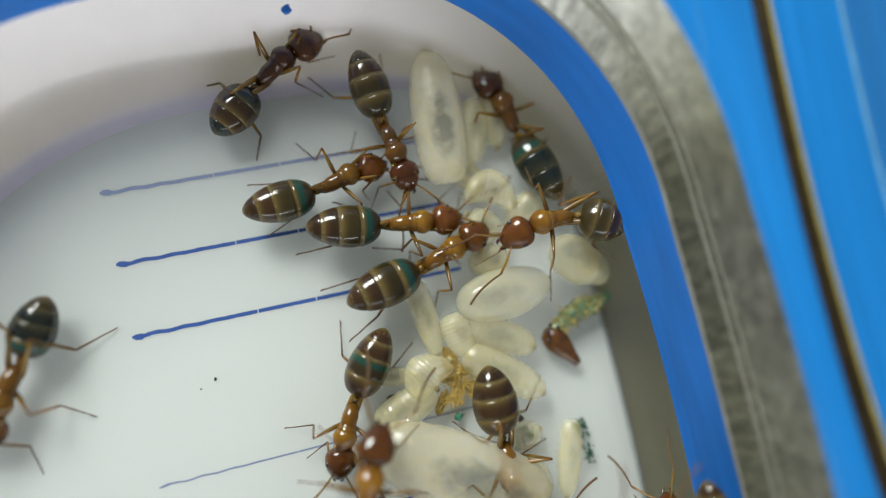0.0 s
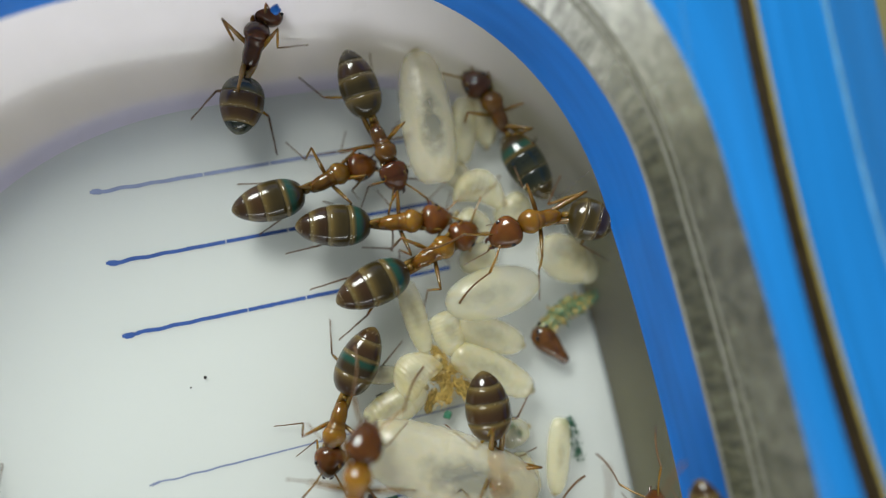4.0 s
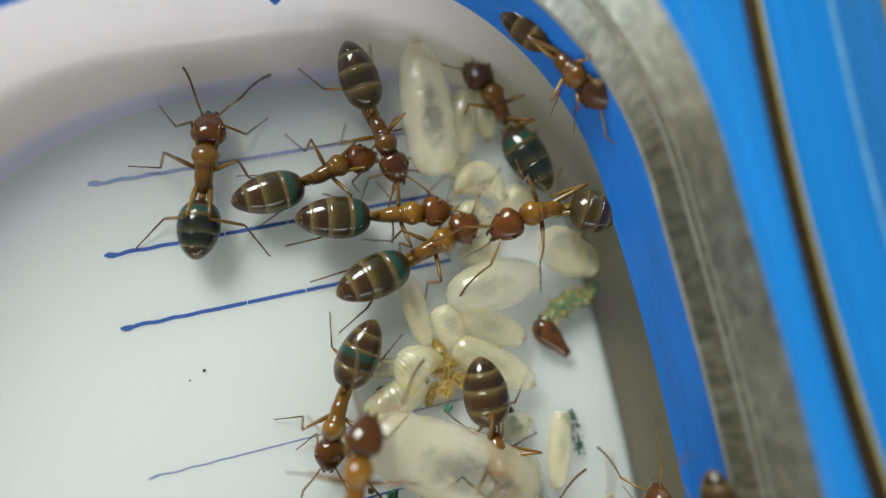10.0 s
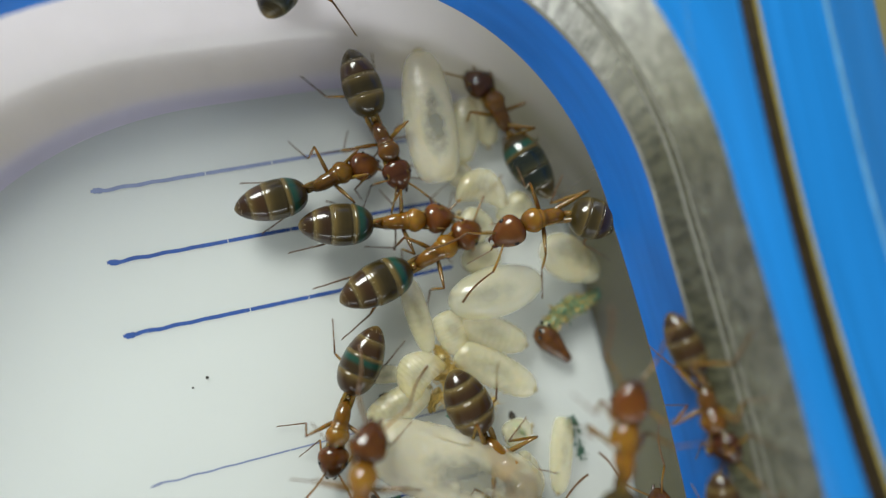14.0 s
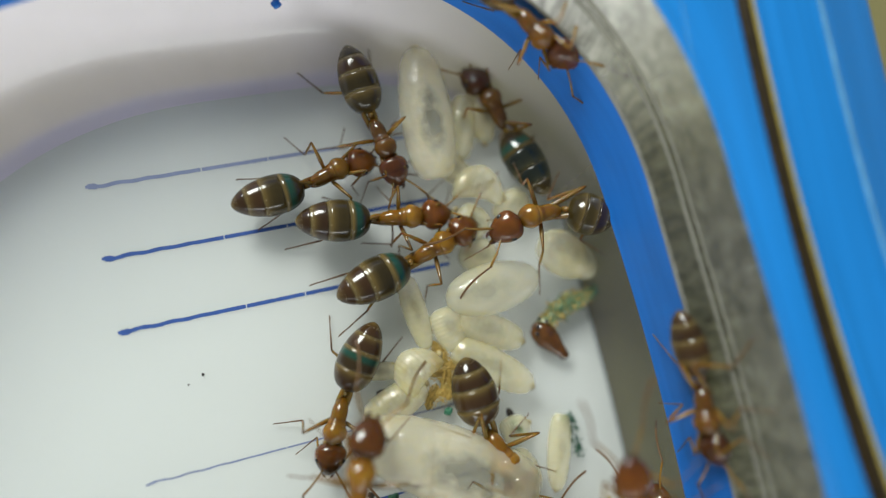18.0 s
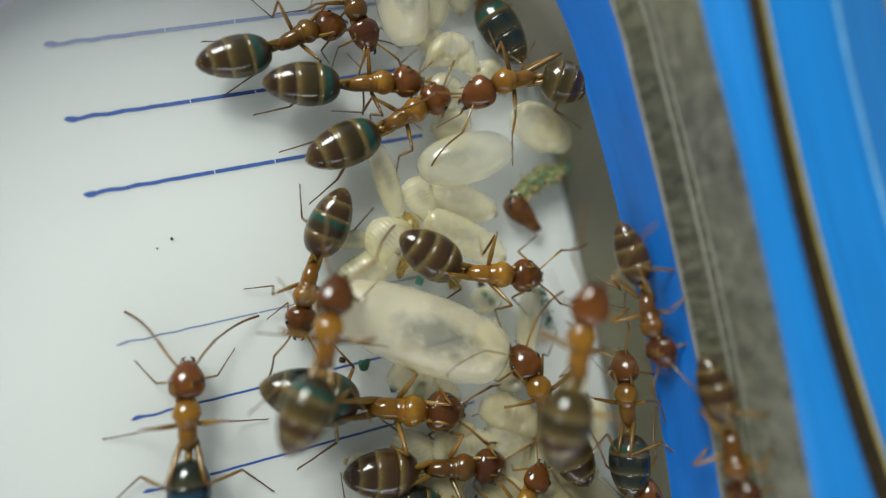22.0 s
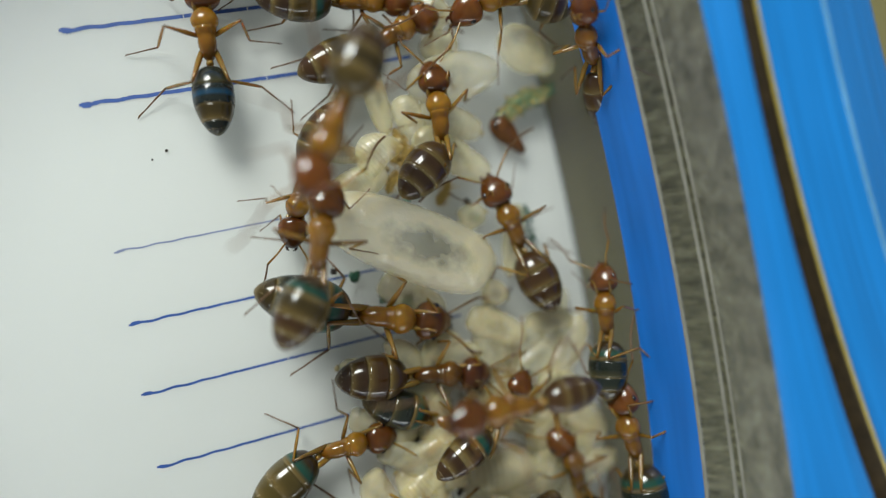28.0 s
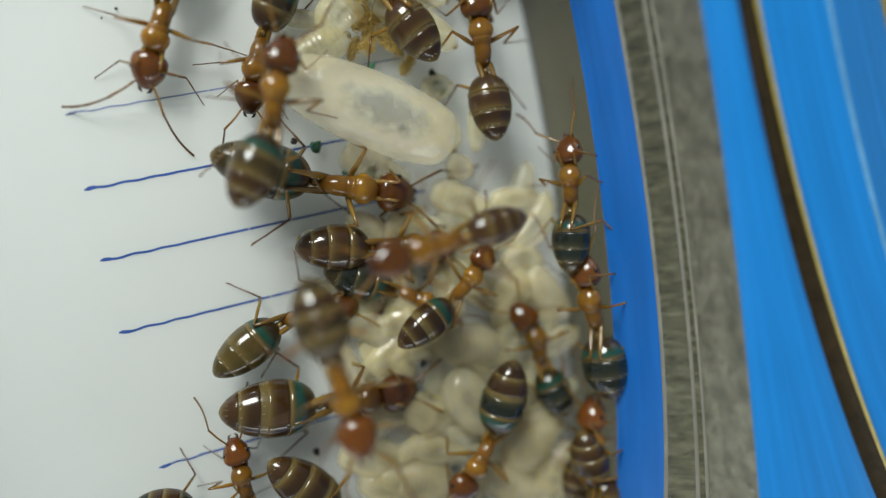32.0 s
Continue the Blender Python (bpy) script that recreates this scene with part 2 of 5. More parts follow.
for m_plate in (M_TERGITE, M_GREEN, M_OLIVE, M_GOLD):
    pale_margin(m_plate)
pale_margin(M_BLACKG, (0.050, 0.045, 0.018))
sheen_stripe(M_NAVY, (0.007, 0.042, 0.082), 0.35, 0.75)
sheen_stripe(M_GREEN, (0.006, 0.052, 0.036), 0.06, 0.58)
M_BAND = material("tan_membrane", (0.12, 0.088, 0.031), rough=0.2, vary=0.3, scale=2500, coat=0.3)
M_HAIR = material("pale_hair", (0.55, 0.45, 0.25), rough=0.4, vary=0.1)


def brood_material(name, colour, gut, strength, clear=0.5, pebble=0.08):
    m = material(name, colour, rough=0.13, vary=0.10, scale=700, coat=1.0, sss=0.8, sss_col=(1, 0.9, 0.6), bump=pebble, bump_scale=2600, bump_deep=0.00013, alpha=clear)
    n, l = m.node_tree.nodes, m.node_tree.links
    b = n["Principled BSDF"]
    b.inputs["Coat Roughness"].default_value = 0.04
    co = n.new("ShaderNodeTexCoord")
    mp = n.new("ShaderNodeMapping")
    mp.inputs["Location"].default_value = (-0.42 * 2.6, -0.5 * 2.9, -0.9 * 1.2)
    mp.inputs["Scale"].default_value = (2.6, 2.9, 1.2)
    gr = n.new("ShaderNodeTexGradient")
    gr.gradient_type = "SPHERICAL"
    no = n.new("ShaderNodeTexNoise")
    no.inputs["Scale"].default_value, no.inputs["Detail"].default_value = 1500.0, 3.0
    ad = n.new("ShaderNodeMath")
    ad.operation = "MULTIPLY"
    ra = n.new("ShaderNodeMapRange")
    ra.inputs["From Min"].default_value, ra.inputs["From Max"].default_value = 0.10, 0.36
    ra.inputs["To Max"].default_value = strength
    mix = n.new("ShaderNodeMix")
    mix.data_type = "RGBA"
    old = b.inputs["Base Color"].links[0].from_socket
    l.new(co.outputs["Generated"], mp.inputs["Vector"])
    l.new(mp.outputs["Vector"], gr.inputs["Vector"])
    l.new(co.outputs["Object"], no.inputs["Vector"])
    l.new(gr.outputs["Fac"], ad.inputs[0])
    l.new(no.outputs["Fac"], ad.inputs[1])
    l.new(ad.outputs["Value"], ra.inputs["Value"])
    l.new(ra.outputs["Result"], mix.inputs["Factor"])
    l.new(old, mix.inputs["A"])
    mix.inputs["B"].default_value = (*gut, 1)
    l.new(mix.outputs["Result"], b.inputs["Base Color"])
    return m


M_LARVA = brood_material("cream_larva", (0.82, 0.74, 0.45), (0.22, 0.21, 0.12), 0.55, 0.34, 0.4)
M_CREAM = brood_material("yellow_cream_larva", (0.84, 0.74, 0.45), (0.30, 0.27, 0.17), 0.5, 0.34, 0.16)
M_BIGLARVA = brood_material("pale_larva_with_gut", (0.78, 0.71, 0.50), (0.05, 0.075, 0.08), 0.9, 0.38, 0.6)
M_PUPA = brood_material("white_pupa", (0.76, 0.71, 0.50), (0.22, 0.22, 0.16), 0.5, 0.36, 0.15)
M_CAP = material("cream_head_capsule", (0.40, 0.33, 0.17), rough=0.3, vary=0.2, scale=2500)
M_CRUMB = material("green_crumb", (0.03, 0.14, 0.08), rough=0.5, vary=0.5, scale=4000, bump=0.5, random_part=0.5)
M_CHAFF = material("golden_chaff", (0.36, 0.26, 0.075), rough=0.35, vary=0.5, scale=3000, bump=0.5, random_part=0.4)
M_STRAW = material("dry_straw", (0.50, 0.34, 0.09), rough=0.35, vary=0.4, scale=3000)
M_AMBER = material("glossy_amber_shell", (0.10, 0.036, 0.006), rough=0.15, vary=0.9, scale=2200, coat=0.5, bump=0.4, bump_scale=4000)
M_SOIL = material("dark_speck", (0.020, 0.014, 0.010), rough=0.6, vary=0.5, scale=4000)
M_HUSK = material("olive_husk", (0.20, 0.25, 0.12), rough=0.3, vary=0.6, scale=2200, bump=0.6, bump_scale=3000)


def streaks(m, along, across, dark, light, bump, detail=6.0):
    """Moulding marks on a swept surface: noise stretched in the surface's own coordinates (mm along the rim, mm across it)."""
    n, l = m.node_tree.nodes, m.node_tree.links
    b = n["Principled BSDF"]
    uv, mp, no, ra = n.new("ShaderNodeUVMap"), n.new("ShaderNodeMapping"), n.new("ShaderNodeTexNoise"), n.new("ShaderNodeMapRange")
    mp.inputs["Scale"].default_value = (along, across, 1)
    no.inputs["Scale"].default_value, no.inputs["Detail"].default_value, no.inputs["Roughness"].default_value = 1.0, detail, 0.65
    ra.inputs["From Min"].default_value, ra.inputs["From Max"].default_value = 0.32, 0.68
    ra.inputs["To Min"].default_value, ra.inputs["To Max"].default_value = dark, light
    mul = n.new("ShaderNodeVectorMath")
    mul.operation = "SCALE"
    old = b.inputs["Base Color"].links[0].from_socket
    l.new(uv.outputs["UV"], mp.inputs["Vector"])
    l.new(mp.outputs["Vector"], no.inputs["Vector"])
    l.new(no.outputs["Fac"], ra.inputs["Value"])
    l.new(old, mul.inputs[0])
    l.new(ra.outputs["Result"], mul.inputs["Scale"])
    l.new(mul.outputs["Vector"], b.inputs["Base Color"])
    bp = n.new("ShaderNodeBump")
    bp.inputs["Strength"].default_value, bp.inputs["Distance"].default_value = bump, 0.00012
    l.new(no.outputs["Fac"], bp.inputs["Height"])
    if b.inputs["Normal"].links:
        l.new(b.inputs["Normal"].links[0].from_socket, bp.inputs["Normal"])
    l.new(bp.outputs["Normal"], b.inputs["Normal"])
    return ra.outputs["Result"]


M_PALE_BLUE = material("pale_blue_plastic", (0.20, 0.48, 0.72), rough=0.5, vary=0.3, scale=900, alpha=0.5)
streaks(M_PALE_BLUE, 0.8, 3.0, 0.8, 1.3, 0.2)
rim_grain = streaks(M_CLEAR, 2.6, 0.9, 0.5, 1.35, 0.9)
slope_grain = streaks(M_SLOPE, 1.1, 1.6, 0.6, 1.4, 0.9, 5.0)
# the light on the far wall and rim corner is put into the plastic as milkiness
lit_far_side(M_WALL, 27.5, 45.0, 0.11, 0.97)
lit_far_side(M_SLOPE, 30.5, 43.0, 0.10, 0.97, slope_grain, 0.02)
lit_far_side(M_CLEAR, 30.5, 42.0, 0.05, 0.97, rim_grain, 0.025)
streaks(M_WALL, 0.5, 0.15, 0.96, 1.03, 0.03)
streaks(M_BLUE, 0.05, 2.6, 0.85, 1.15, 0.35, 3.0)
streaks(M_BLUE_IN, 0.10, 0.9, 0.85, 1.12, 0.1, 2.0)
streaks(M_GROOVE, 1.5, 1.5, 0.6, 1.6, 0.6)
glass = bpy.data.materials.new("clear_cover_glass")
glass.use_nodes = True
gn, gl = glass.node_tree.nodes, glass.node_tree.links
gn.remove(gn["Principled BSDF"])
tr, gs, fr, mx = gn.new("ShaderNodeBsdfTransparent"), gn.new("ShaderNodeBsdfGlossy"), gn.new("ShaderNodeFresnel"), gn.new("ShaderNodeMixShader")
gs.inputs["Roughness"].default_value, fr.inputs["IOR"].default_value = 0.22, 1.05
gl.new(fr.outputs["Fac"], mx.inputs["Fac"])
gl.new(tr.outputs["BSDF"], mx.inputs[1])
gl.new(gs.outputs["BSDF"], mx.inputs[2])
gl.new(mx.outputs["Shader"], gn["Material Output"].inputs["Surface"])
M_GLASS = glass


# ---- mesh tools ----
def mesh_of(name, verts, faces, mat, smooth=True):
    me = bpy.data.meshes.new(name)
    me.from_pydata([tuple(c * MM for c in v) for v in verts], [], faces)
    me.materials.append(mat)
    if smooth:
        me.polygons.foreach_set("use_smooth", [True] * len(me.polygons))
    me.update()
    return me


def tube(name, rings, mat, closed=False, caps=True, smooth=True):
    """A skin over rings of points."""
    n = len(rings[0])
    verts = [p for r in rings for p in r]
    faces = []
    count = len(rings)
    for i in range(count if closed else count - 1):
        a, b = i * n, ((i + 1) % count) * n
        for k in range(n):
            faces.append((a + k, a + (k + 1) % n, b + (k + 1) % n, b + k))
    if caps and not closed:
        faces.append(tuple(range(n))[::-1])
        faces.append(tuple(range((count - 1) * n, count * n)))
    return mesh_of(name, verts, faces, mat, smooth)


def finer(stations, n=3):
    """Stations between the given ones, on a smooth curve through them."""
    st = [tuple(q) + (0, 0) * (len(q) < 5) for q in stations]
    out = []
    for i in range(len(st) - 1):
        p0, p1, p2, p3 = st[max(i - 1, 0)], st[i], st[i + 1], st[min(i + 2, len(st) - 1)]
        for k in range(n):
            t = k / n
            out.append(tuple(0.5 * (2 * b1 + (c - a0) * t + (2 * a0 - 5 * b1 + 4 * c - d) * t * t + (3 * b1 - a0 - 3 * c + d) * t ** 3) for a0, b1, c, d in zip(p0, p1, p2, p3)))
    return out + [st[-1]]


def lathe(name, stations, mat, seg=16):
    """Rings round the x axis: (x, half width, half height, y shift, z shift)."""
    rings = []
    for st in stations:
        x, w, h = st[:3]
        dy, dz = (st[3], st[4]) if len(st) > 3 else (0, 0)
        rings.append([(x, dy + w * math.cos(a), dz + h * math.sin(a)) for a in (2 * math.pi * k / seg for k in range(seg))])
    return tube(name, rings, mat)


def limb(name, pts, radii, mat, seg=7):
    """A tapering rod through points."""
    rings = []
    pts = [Vector(p) for p in pts]
    for i, p in enumerate(pts):
        d = (pts[min(i + 1, len(pts) - 1)] - pts[max(i - 1, 0)]).normalized()
        a = d.cross(Vector((0, 0, 1)) if abs(d.z) < 0.9 else Vector((0, 1, 0))).normalized()
        b = d.cross(a)
        rings.append([tuple(p + radii[i] * (math.cos(q) * a + math.sin(q) * b)) for q in (2 * math.pi * k / seg for k in range(seg))])
    return tube(name, rings, mat)


def part(name, me, parent, m=None, label=""):
    ob = new(name, me)
    ob.parent = parent
    if m is not None:
        ob.matrix_basis = m
    if label:
        ob["label"] = label
    return ob


def thing(name, m, label, category, group="", kind=""):
    ob = new(name)
    ob.empty_display_size = 0.001
    ob.matrix_basis = m
    return tagged(ob, label, category, group, kind)


def at(x, y, z, rx=0, ry=0, rz=0):
    return pose(x * MM, y * MM, z * MM, rx, ry, rz)


def along(p, d, up=(0, 0, 1)):
    """A pose at p (mm) with its x axis along d."""
    f = Vector(d).normalized()
    u = Vector(up)
    u = (u - f * u.dot(f))
    u = u.normalized() if u.length > 1e-4 else f.orthogonal().normalized()
    s = u.cross(f)
    m = Matrix((f, s, u)).transposed().to_4x4()
    m.translation = Vector(p) * MM
    return m


# ---- the tub: a plan rail swept with a rim profile, turned by TURN_DEG from the x axis ----
TURN_DEG = 12.5
CT, ST = math.cos(radians(TURN_DEG)), math.sin(radians(TURN_DEG))


def plan(u, v):
    return (u * CT - v * ST, u * ST + v * CT)


def cubic(c3, c2, c1, c0):
    return lambda v: c0 + v * (c1 + v * (c2 + v * c3))


def beside(side, gap, spread):
    return lambda v: side(v) + gap + spread * max(0.0, -v)


BAND_SIDE, RIM_SIDE, SLOPE_SIDE, SEAL_SIDE = cubic(2e-5, -0.00453, -0.0732, 12.79), cubic(9e-5, -0.00123, -0.0426, 13.46), cubic(-3e-5, -0.00388, -0.0679, 14.99), cubic(-4e-5, 0.00409, 0.00597, 16.10)
V_LOW = -28.0
# the outlines from the floor outwards: the right side's line, where its corner begins, the far side's place, and the near left side's place
OUTLINES = (
    (beside(BAND_SIDE, -0.62, 0.0), 0.6, 10.0, -16.2, 2.5),
    (beside(BAND_SIDE, -0.10, 0.0), 0.8, 12.2, -17.2, 2.2),
    (BAND_SIDE, 1.0, 13.6, -17.6, 2.1),
    (RIM_SIDE, 1.0, 14.0, -18.0, 2.1),
    (SLOPE_SIDE, 1.0, 17.0, -19.4, 2.1),
    (SEAL_SIDE, 9.0, 17.3, -19.7, 2.2),
    (beside(SEAL_SIDE, 0.68, 0.012), 9.0, 17.6, -20.0, 2.2),
    (beside(SEAL_SIDE, 3.27, 0.03), 9.0, 17.8, -20.3, 2.2),
    (beside(SEAL_SIDE, 6.3, 0.06), 9.0, 18.1, -20.6, 2.2))


def side_corner(cu, cv, ru, rv, a0, a1, n, power):
    """A corner between two straight sides."""
    out = []
    for k in range(n):
        q = radians(a0 + (a1 - a0) * k / (n - 1))
        c, d = math.cos(q), math.sin(q)
        out.append((cu + ru * math.copysign(abs(c) ** (2 / power), c), cv + rv * math.copysign(abs(d) ** (2 / power), d)))
    return out


def outline_of(side, v_bend, v_far, u_left, power):
    """One closed outline in the tub's own plan, anticlockwise from the near end of the right side."""
    out = [(side(V_LOW + k * (v_bend - V_LOW) / 44), V_LOW + k * (v_bend - V_LOW) / 44) for k in range(45)]
    cu = 0.8 if v_bend < 5 else 3.0
    out += side_corner(cu, v_bend, side(v_bend) - cu, v_far - v_bend, 0, 90, 34, power)[1:]
    lv = v_far - 11.5
    out += side_corner(u_left + 13.5, lv, 13.5, 11.5, 90, 180, 26, 2.1)
    out += [(u_left, lv + (V_LOW - lv) * k / 8) for k in range(1, 8)]
    low = 8.0 + 0.5 * (v_far - 10.0)
    out += side_corner(u_left + 9.0, V_LOW, 9.0, low, 180, 270, 14, 2.2)
    su = side(V_LOW)
    out += side_corner(su - 9.0, V_LOW, 9.0, low, 270, 360, 14, 2.2)[:-1]
    return out


RINGS = [outline_of(*row) for row in OUTLINES]
NR = len(RINGS[0])


def rim_point(i, level, z):
    """A point over the plan at a place between two neighbouring outlines."""
    k = min(int(level), len(RINGS) - 2)
    (ua, va), (ub, vb) = RINGS[k][i], RINGS[k + 1][i]
    q = level - k
    return (*plan(ua + (ub - ua) * q, va + (vb - va) * q), z)


def sweep(name, profile, mat, parent, label="", smooth=True):
    """A moulded strip round the tub; profile: (place between the outlines, height)."""
    m = len(profile)
    rings = [[rim_point(i, level, z) for level, z in profile] for i in range(NR)]
    verts = [p for r in rings for p in r]
    faces = [(i * m + k, ((i + 1) % NR) * m + k, ((i + 1) % NR) * m + k + 1, i * m + k + 1) for i in range(NR) for k in range(m - 1)]
    me = mesh_of(name, verts, faces, mat, smooth)
    run = [0.0]
    for i in range(NR):
        p, q = Vector(rings[i][0]), Vector(rings[(i + 1) % NR][0])
        run.append(run[-1] + (q - p).length)
    mid = rings[20]
    over = [0.0]
    for k in range(1, m):
        over.append(over[-1] + (Vector(mid[k]) - Vector(mid[k - 1])).length)
    flat = []
    for i in range(NR):
        for k in range(m - 1):
            flat += [run[i], over[k], run[i + 1], over[k], run[i + 1], over[k + 1], run[i], over[k + 1]]
    me.uv_layers.new(name="rim").data.foreach_set("uv", flat)
    return part(name, me, parent, None, label)


tub = thing("plastic_tub", Matrix(), "small clear plastic tub with blue rim and white floor", "container")
sweep("lower_wall", [(-0.02, 0.0), (0.25, 0.06), (0.5, 0.22), (0.75, 0.5), (1.0, 0.95), (1.25, 1.5), (1.5, 2.2), (1.8, 3.0), (2.0, 3.6)], M_WALL, tub, "milky lavender-grey lower wall of clear plastic")
sweep("blue_band", [(2.0, 3.6), (2.08, 3.68), (2.35, 4.4), (2.7, 5.3), (2.9, 5.8), (3.0, 6.0)], M_BLUE_IN, tub, "deep blue band round the inner wall")
sweep("lip_edge", [(2.97, 5.98), (2.99, 6.07), (3.03, 6.10), (3.06, 6.14)], M_RIDGE, tub, "thin edge of the rim, its highlight in the colour")
sweep("clear_rim", [(3.0, 6.0), (3.05, 6.15), (3.2, 6.5), (3.38, 6.85)], M_CLEAR, tub, "dark see-through inner rim with moulding marks")
sweep("rim_ridge", [(3.38, 6.85), (3.40, 6.96), (3.43, 6.97), (3.45, 6.90)], M_RIDGE, tub)
sweep("rim_groove", [(3.45, 6.90), (3.47, 6.82), (3.51, 6.84), (3.53, 7.0)], M_CLEAR, tub)
sweep("rim_ridge", [(3.53, 7.0), (3.55, 7.08), (3.58, 7.08), (3.60, 7.0)], M_RIDGE, tub)
sweep("rim_slope", [(3.60, 7.0), (3.68, 7.3), (3.8, 7.9), (3.93, 8.55), (4.0, 8.75)], M_SLOPE, tub, "smoky see-through slope of the rim")
sweep("blue_flange", [(4.0, 8.75), (4.08, 8.95), (4.4, 9.22), (4.8, 9.42), (4.95, 9.46), (5.0, 9.40)], M_BLUE, tub)
sweep("seal", [(5.0, 9.40), (5.06, 9.1), (5.5, 9.05), (5.9, 9.12), (5.96, 9.36)], M_GROOVE, tub, "dark brown seal in the rim groove")
sweep("groove_edge", [(5.96, 9.36), (5.99, 9.43), (6.02, 9.45)], M_GLINT, tub, "worn yellowish edge of the groove")
sweep("outer_flange", [(6.02, 9.45), (6.12, 9.40), (6.22, 9.56), (6.36, 9.60), (6.85, 9.55), (6.95, 9.66), (7.05, 9.66), (7.15, 9.5), (7.85, 9.15), (7.95, 9.0), (8.0, 8.8), (7.97, 8.6), (7.9, 8.62)], M_BLUE, tub, "glossy blue outer flange")
# a paler, half-clear strip along the flange's crest
sweep("scuff", [(6.97, 9.672), (7.0, 9.678), (7.04, 9.672)], M_PALE_BLUE, tub, "pale streak along the flange")
sweep("outer_shell", [(5.4, 9.0), (4.9, 7.0), (4.3, 3.0), (3.6, -0.7), (3.3, -1.0)], M_GLASS, tub, "see-through outer shell under the flange").visible_shadow = False

for k in range(12):
    # a row of tiny moulded dots
    u, v = 14.51 - 0.026 * k, 8.26 - 0.335 * k
    part("moulded_dot", lathe("moulded_dot", [(-0.05, 0.02, 0.01), (-0.03, 0.05, 0.03), (0.03, 0.05, 0.03), (0.05, 0.02, 0.01)], M_PALE_BLUE, 8), tub, at(*plan(u, v), 9.10 - 0.006 * k, 0, 0, 100))

# the floor sheet, inside the outline
outline = [rim_point(i, 0.3, -0.02) for i in range(NR)]
centre = plan(-3, -12)
fl_verts, fl_faces = [(*centre, -0.02)], []
for ring in range(1, 5):
    for x, y, z in outline:
        q = ring / 4
        fl_verts.append((centre[0] + (x - centre[0]) * q, centre[1] + (y - centre[1]) * q, -0.02))
for k in range(NR):
    fl_faces.append((0, 1 + k, 1 + (k + 1) % NR))
    for ring in range(3):
        a, b = 1 + ring * NR, 1 + (ring + 1) * NR
        fl_faces.append((a + k, b + k, b + (k + 1) % NR, a + (k + 1) % NR))
part("tub_floor", mesh_of("tub_floor", fl_verts, fl_faces, M_FLOOR, False), tub, None, "white satin plastic floor")
# underside, so that the tub has thickness
part("underside", mesh_of("underside", [rim_point(i, 3.3, -1.0) for i in range(NR)], [tuple(range(NR))[::-1]], M_GLASS, False), tub).visible_shadow = False


def ruled_line(u0, v0, length, width, seed):
    """A pen stroke with a blob and a tremble at its start."""
    rnd = random.Random(seed)
    n = 340
    top, low = [], []
    for k in range(n + 1):
        q = k / n
        u = u0 + length * q
        shake = 0.035 * math.sin(q * 75 + seed) * max(0.0, 1 - q * 3.2) + rnd.uniform(-0.004, 0.004)
        w = width * (0.5 + 0.05 * rnd.uniform(-1, 1)) * (1.5 if 2 < k < 11 else 0.8 if k < 3 else 1)
        top.append((*plan(u, v0 + shake + w), 0.004))
        low.append((*plan(u, v0 + shake - w), 0.004))
    faces = [(k, k + 1, n + 2 + k, n + 1 + k) for k in range(n) if k not in (104 + 6 * seed, 176 + 2 * seed)]
    return part("ruled_line", mesh_of("ruled_line", low + top, faces, M_HAZED if seed in (1, 5) else M_INK, False), tub, None, "blue ruled pen line on the floor")


ruled_line(-7.84, 7.04, 14.0, 0.16, 1)
ruled_line(-7.71, 4.01, 14.0, 0.16, 2)
ruled_line(-7.61, 0.97, 14.0, 0.16, 3)
ruled_line(-7.62, -5.12, 14.0, 0.07, 5)
ruled_line(-7.70, -8.17, 14.0, 0.10, 6)
ruled_line(-7.85, -11.12, 14.0, 0.10, 7)
ruled_line(-7.90, -14.21, 14.0, 0.10, 8)
ruled_line(-7.83, -20.27, 14.0, 0.09, 10)

# ---- the table under the tub ----
bm = bmesh.new()
bmesh.ops.create_cube(bm, size=1.0)
bmesh.ops.scale(bm, vec=(1.2, 0.8, 0.03), verts=bm.verts)
bmesh.ops.bevel(bm, geom=bm.edges[:], offset=0.004, segments=2, affect="EDGES")
me = bpy.data.meshes.new("tabletop")
bm.to_mesh(me)
me.materials.append(M_TABLE)
table = new("tabletop", me)
table.location = (0.05, 0.0, -0.0162)
tagged(table, "olive brown tabletop under the tub", "table", kind="structure")

# ---- the clear cover under which some ants walk ----
COVER_Z = 7.6
cv = [rim_point(i, 3.70, COVER_Z) for i in range(NR)]
cover = thing("clear_cover", Matrix(), "thin clear plastic cover resting in the tub's rim", "cover")
sheet = part("sheet", mesh_of("sheet", cv, [tuple(range(NR))], M_GLASS, False), cover)
edge = part("edge", mesh_of("edge", cv + [(x, y, COVER_Z + 0.3) for x, y, z in cv], [(k, (k + 1) % NR, NR + (k + 1) % NR, NR + k) for k in range(NR)], M_GLASS, False), cover)
sheet.visible_shadow = edge.visible_shadow = False


# ---- ants: shared meshes, about 7 mm long ----
def oval(x0, x1, w, h, n=10, front=0.5, back=0.5, dz=0.0):
    out = []
    for k in range(n + 1):
        q = 0.012 + 0.976 * k / n
        r = (q ** back) * ((1 - q) ** front)
        top = (back / (back + front)) ** back * (front / (back + front)) ** front
        out.append((x0 + (x1 - x0) * q, w * r / top, h * r / top, 0, dz))
    return out


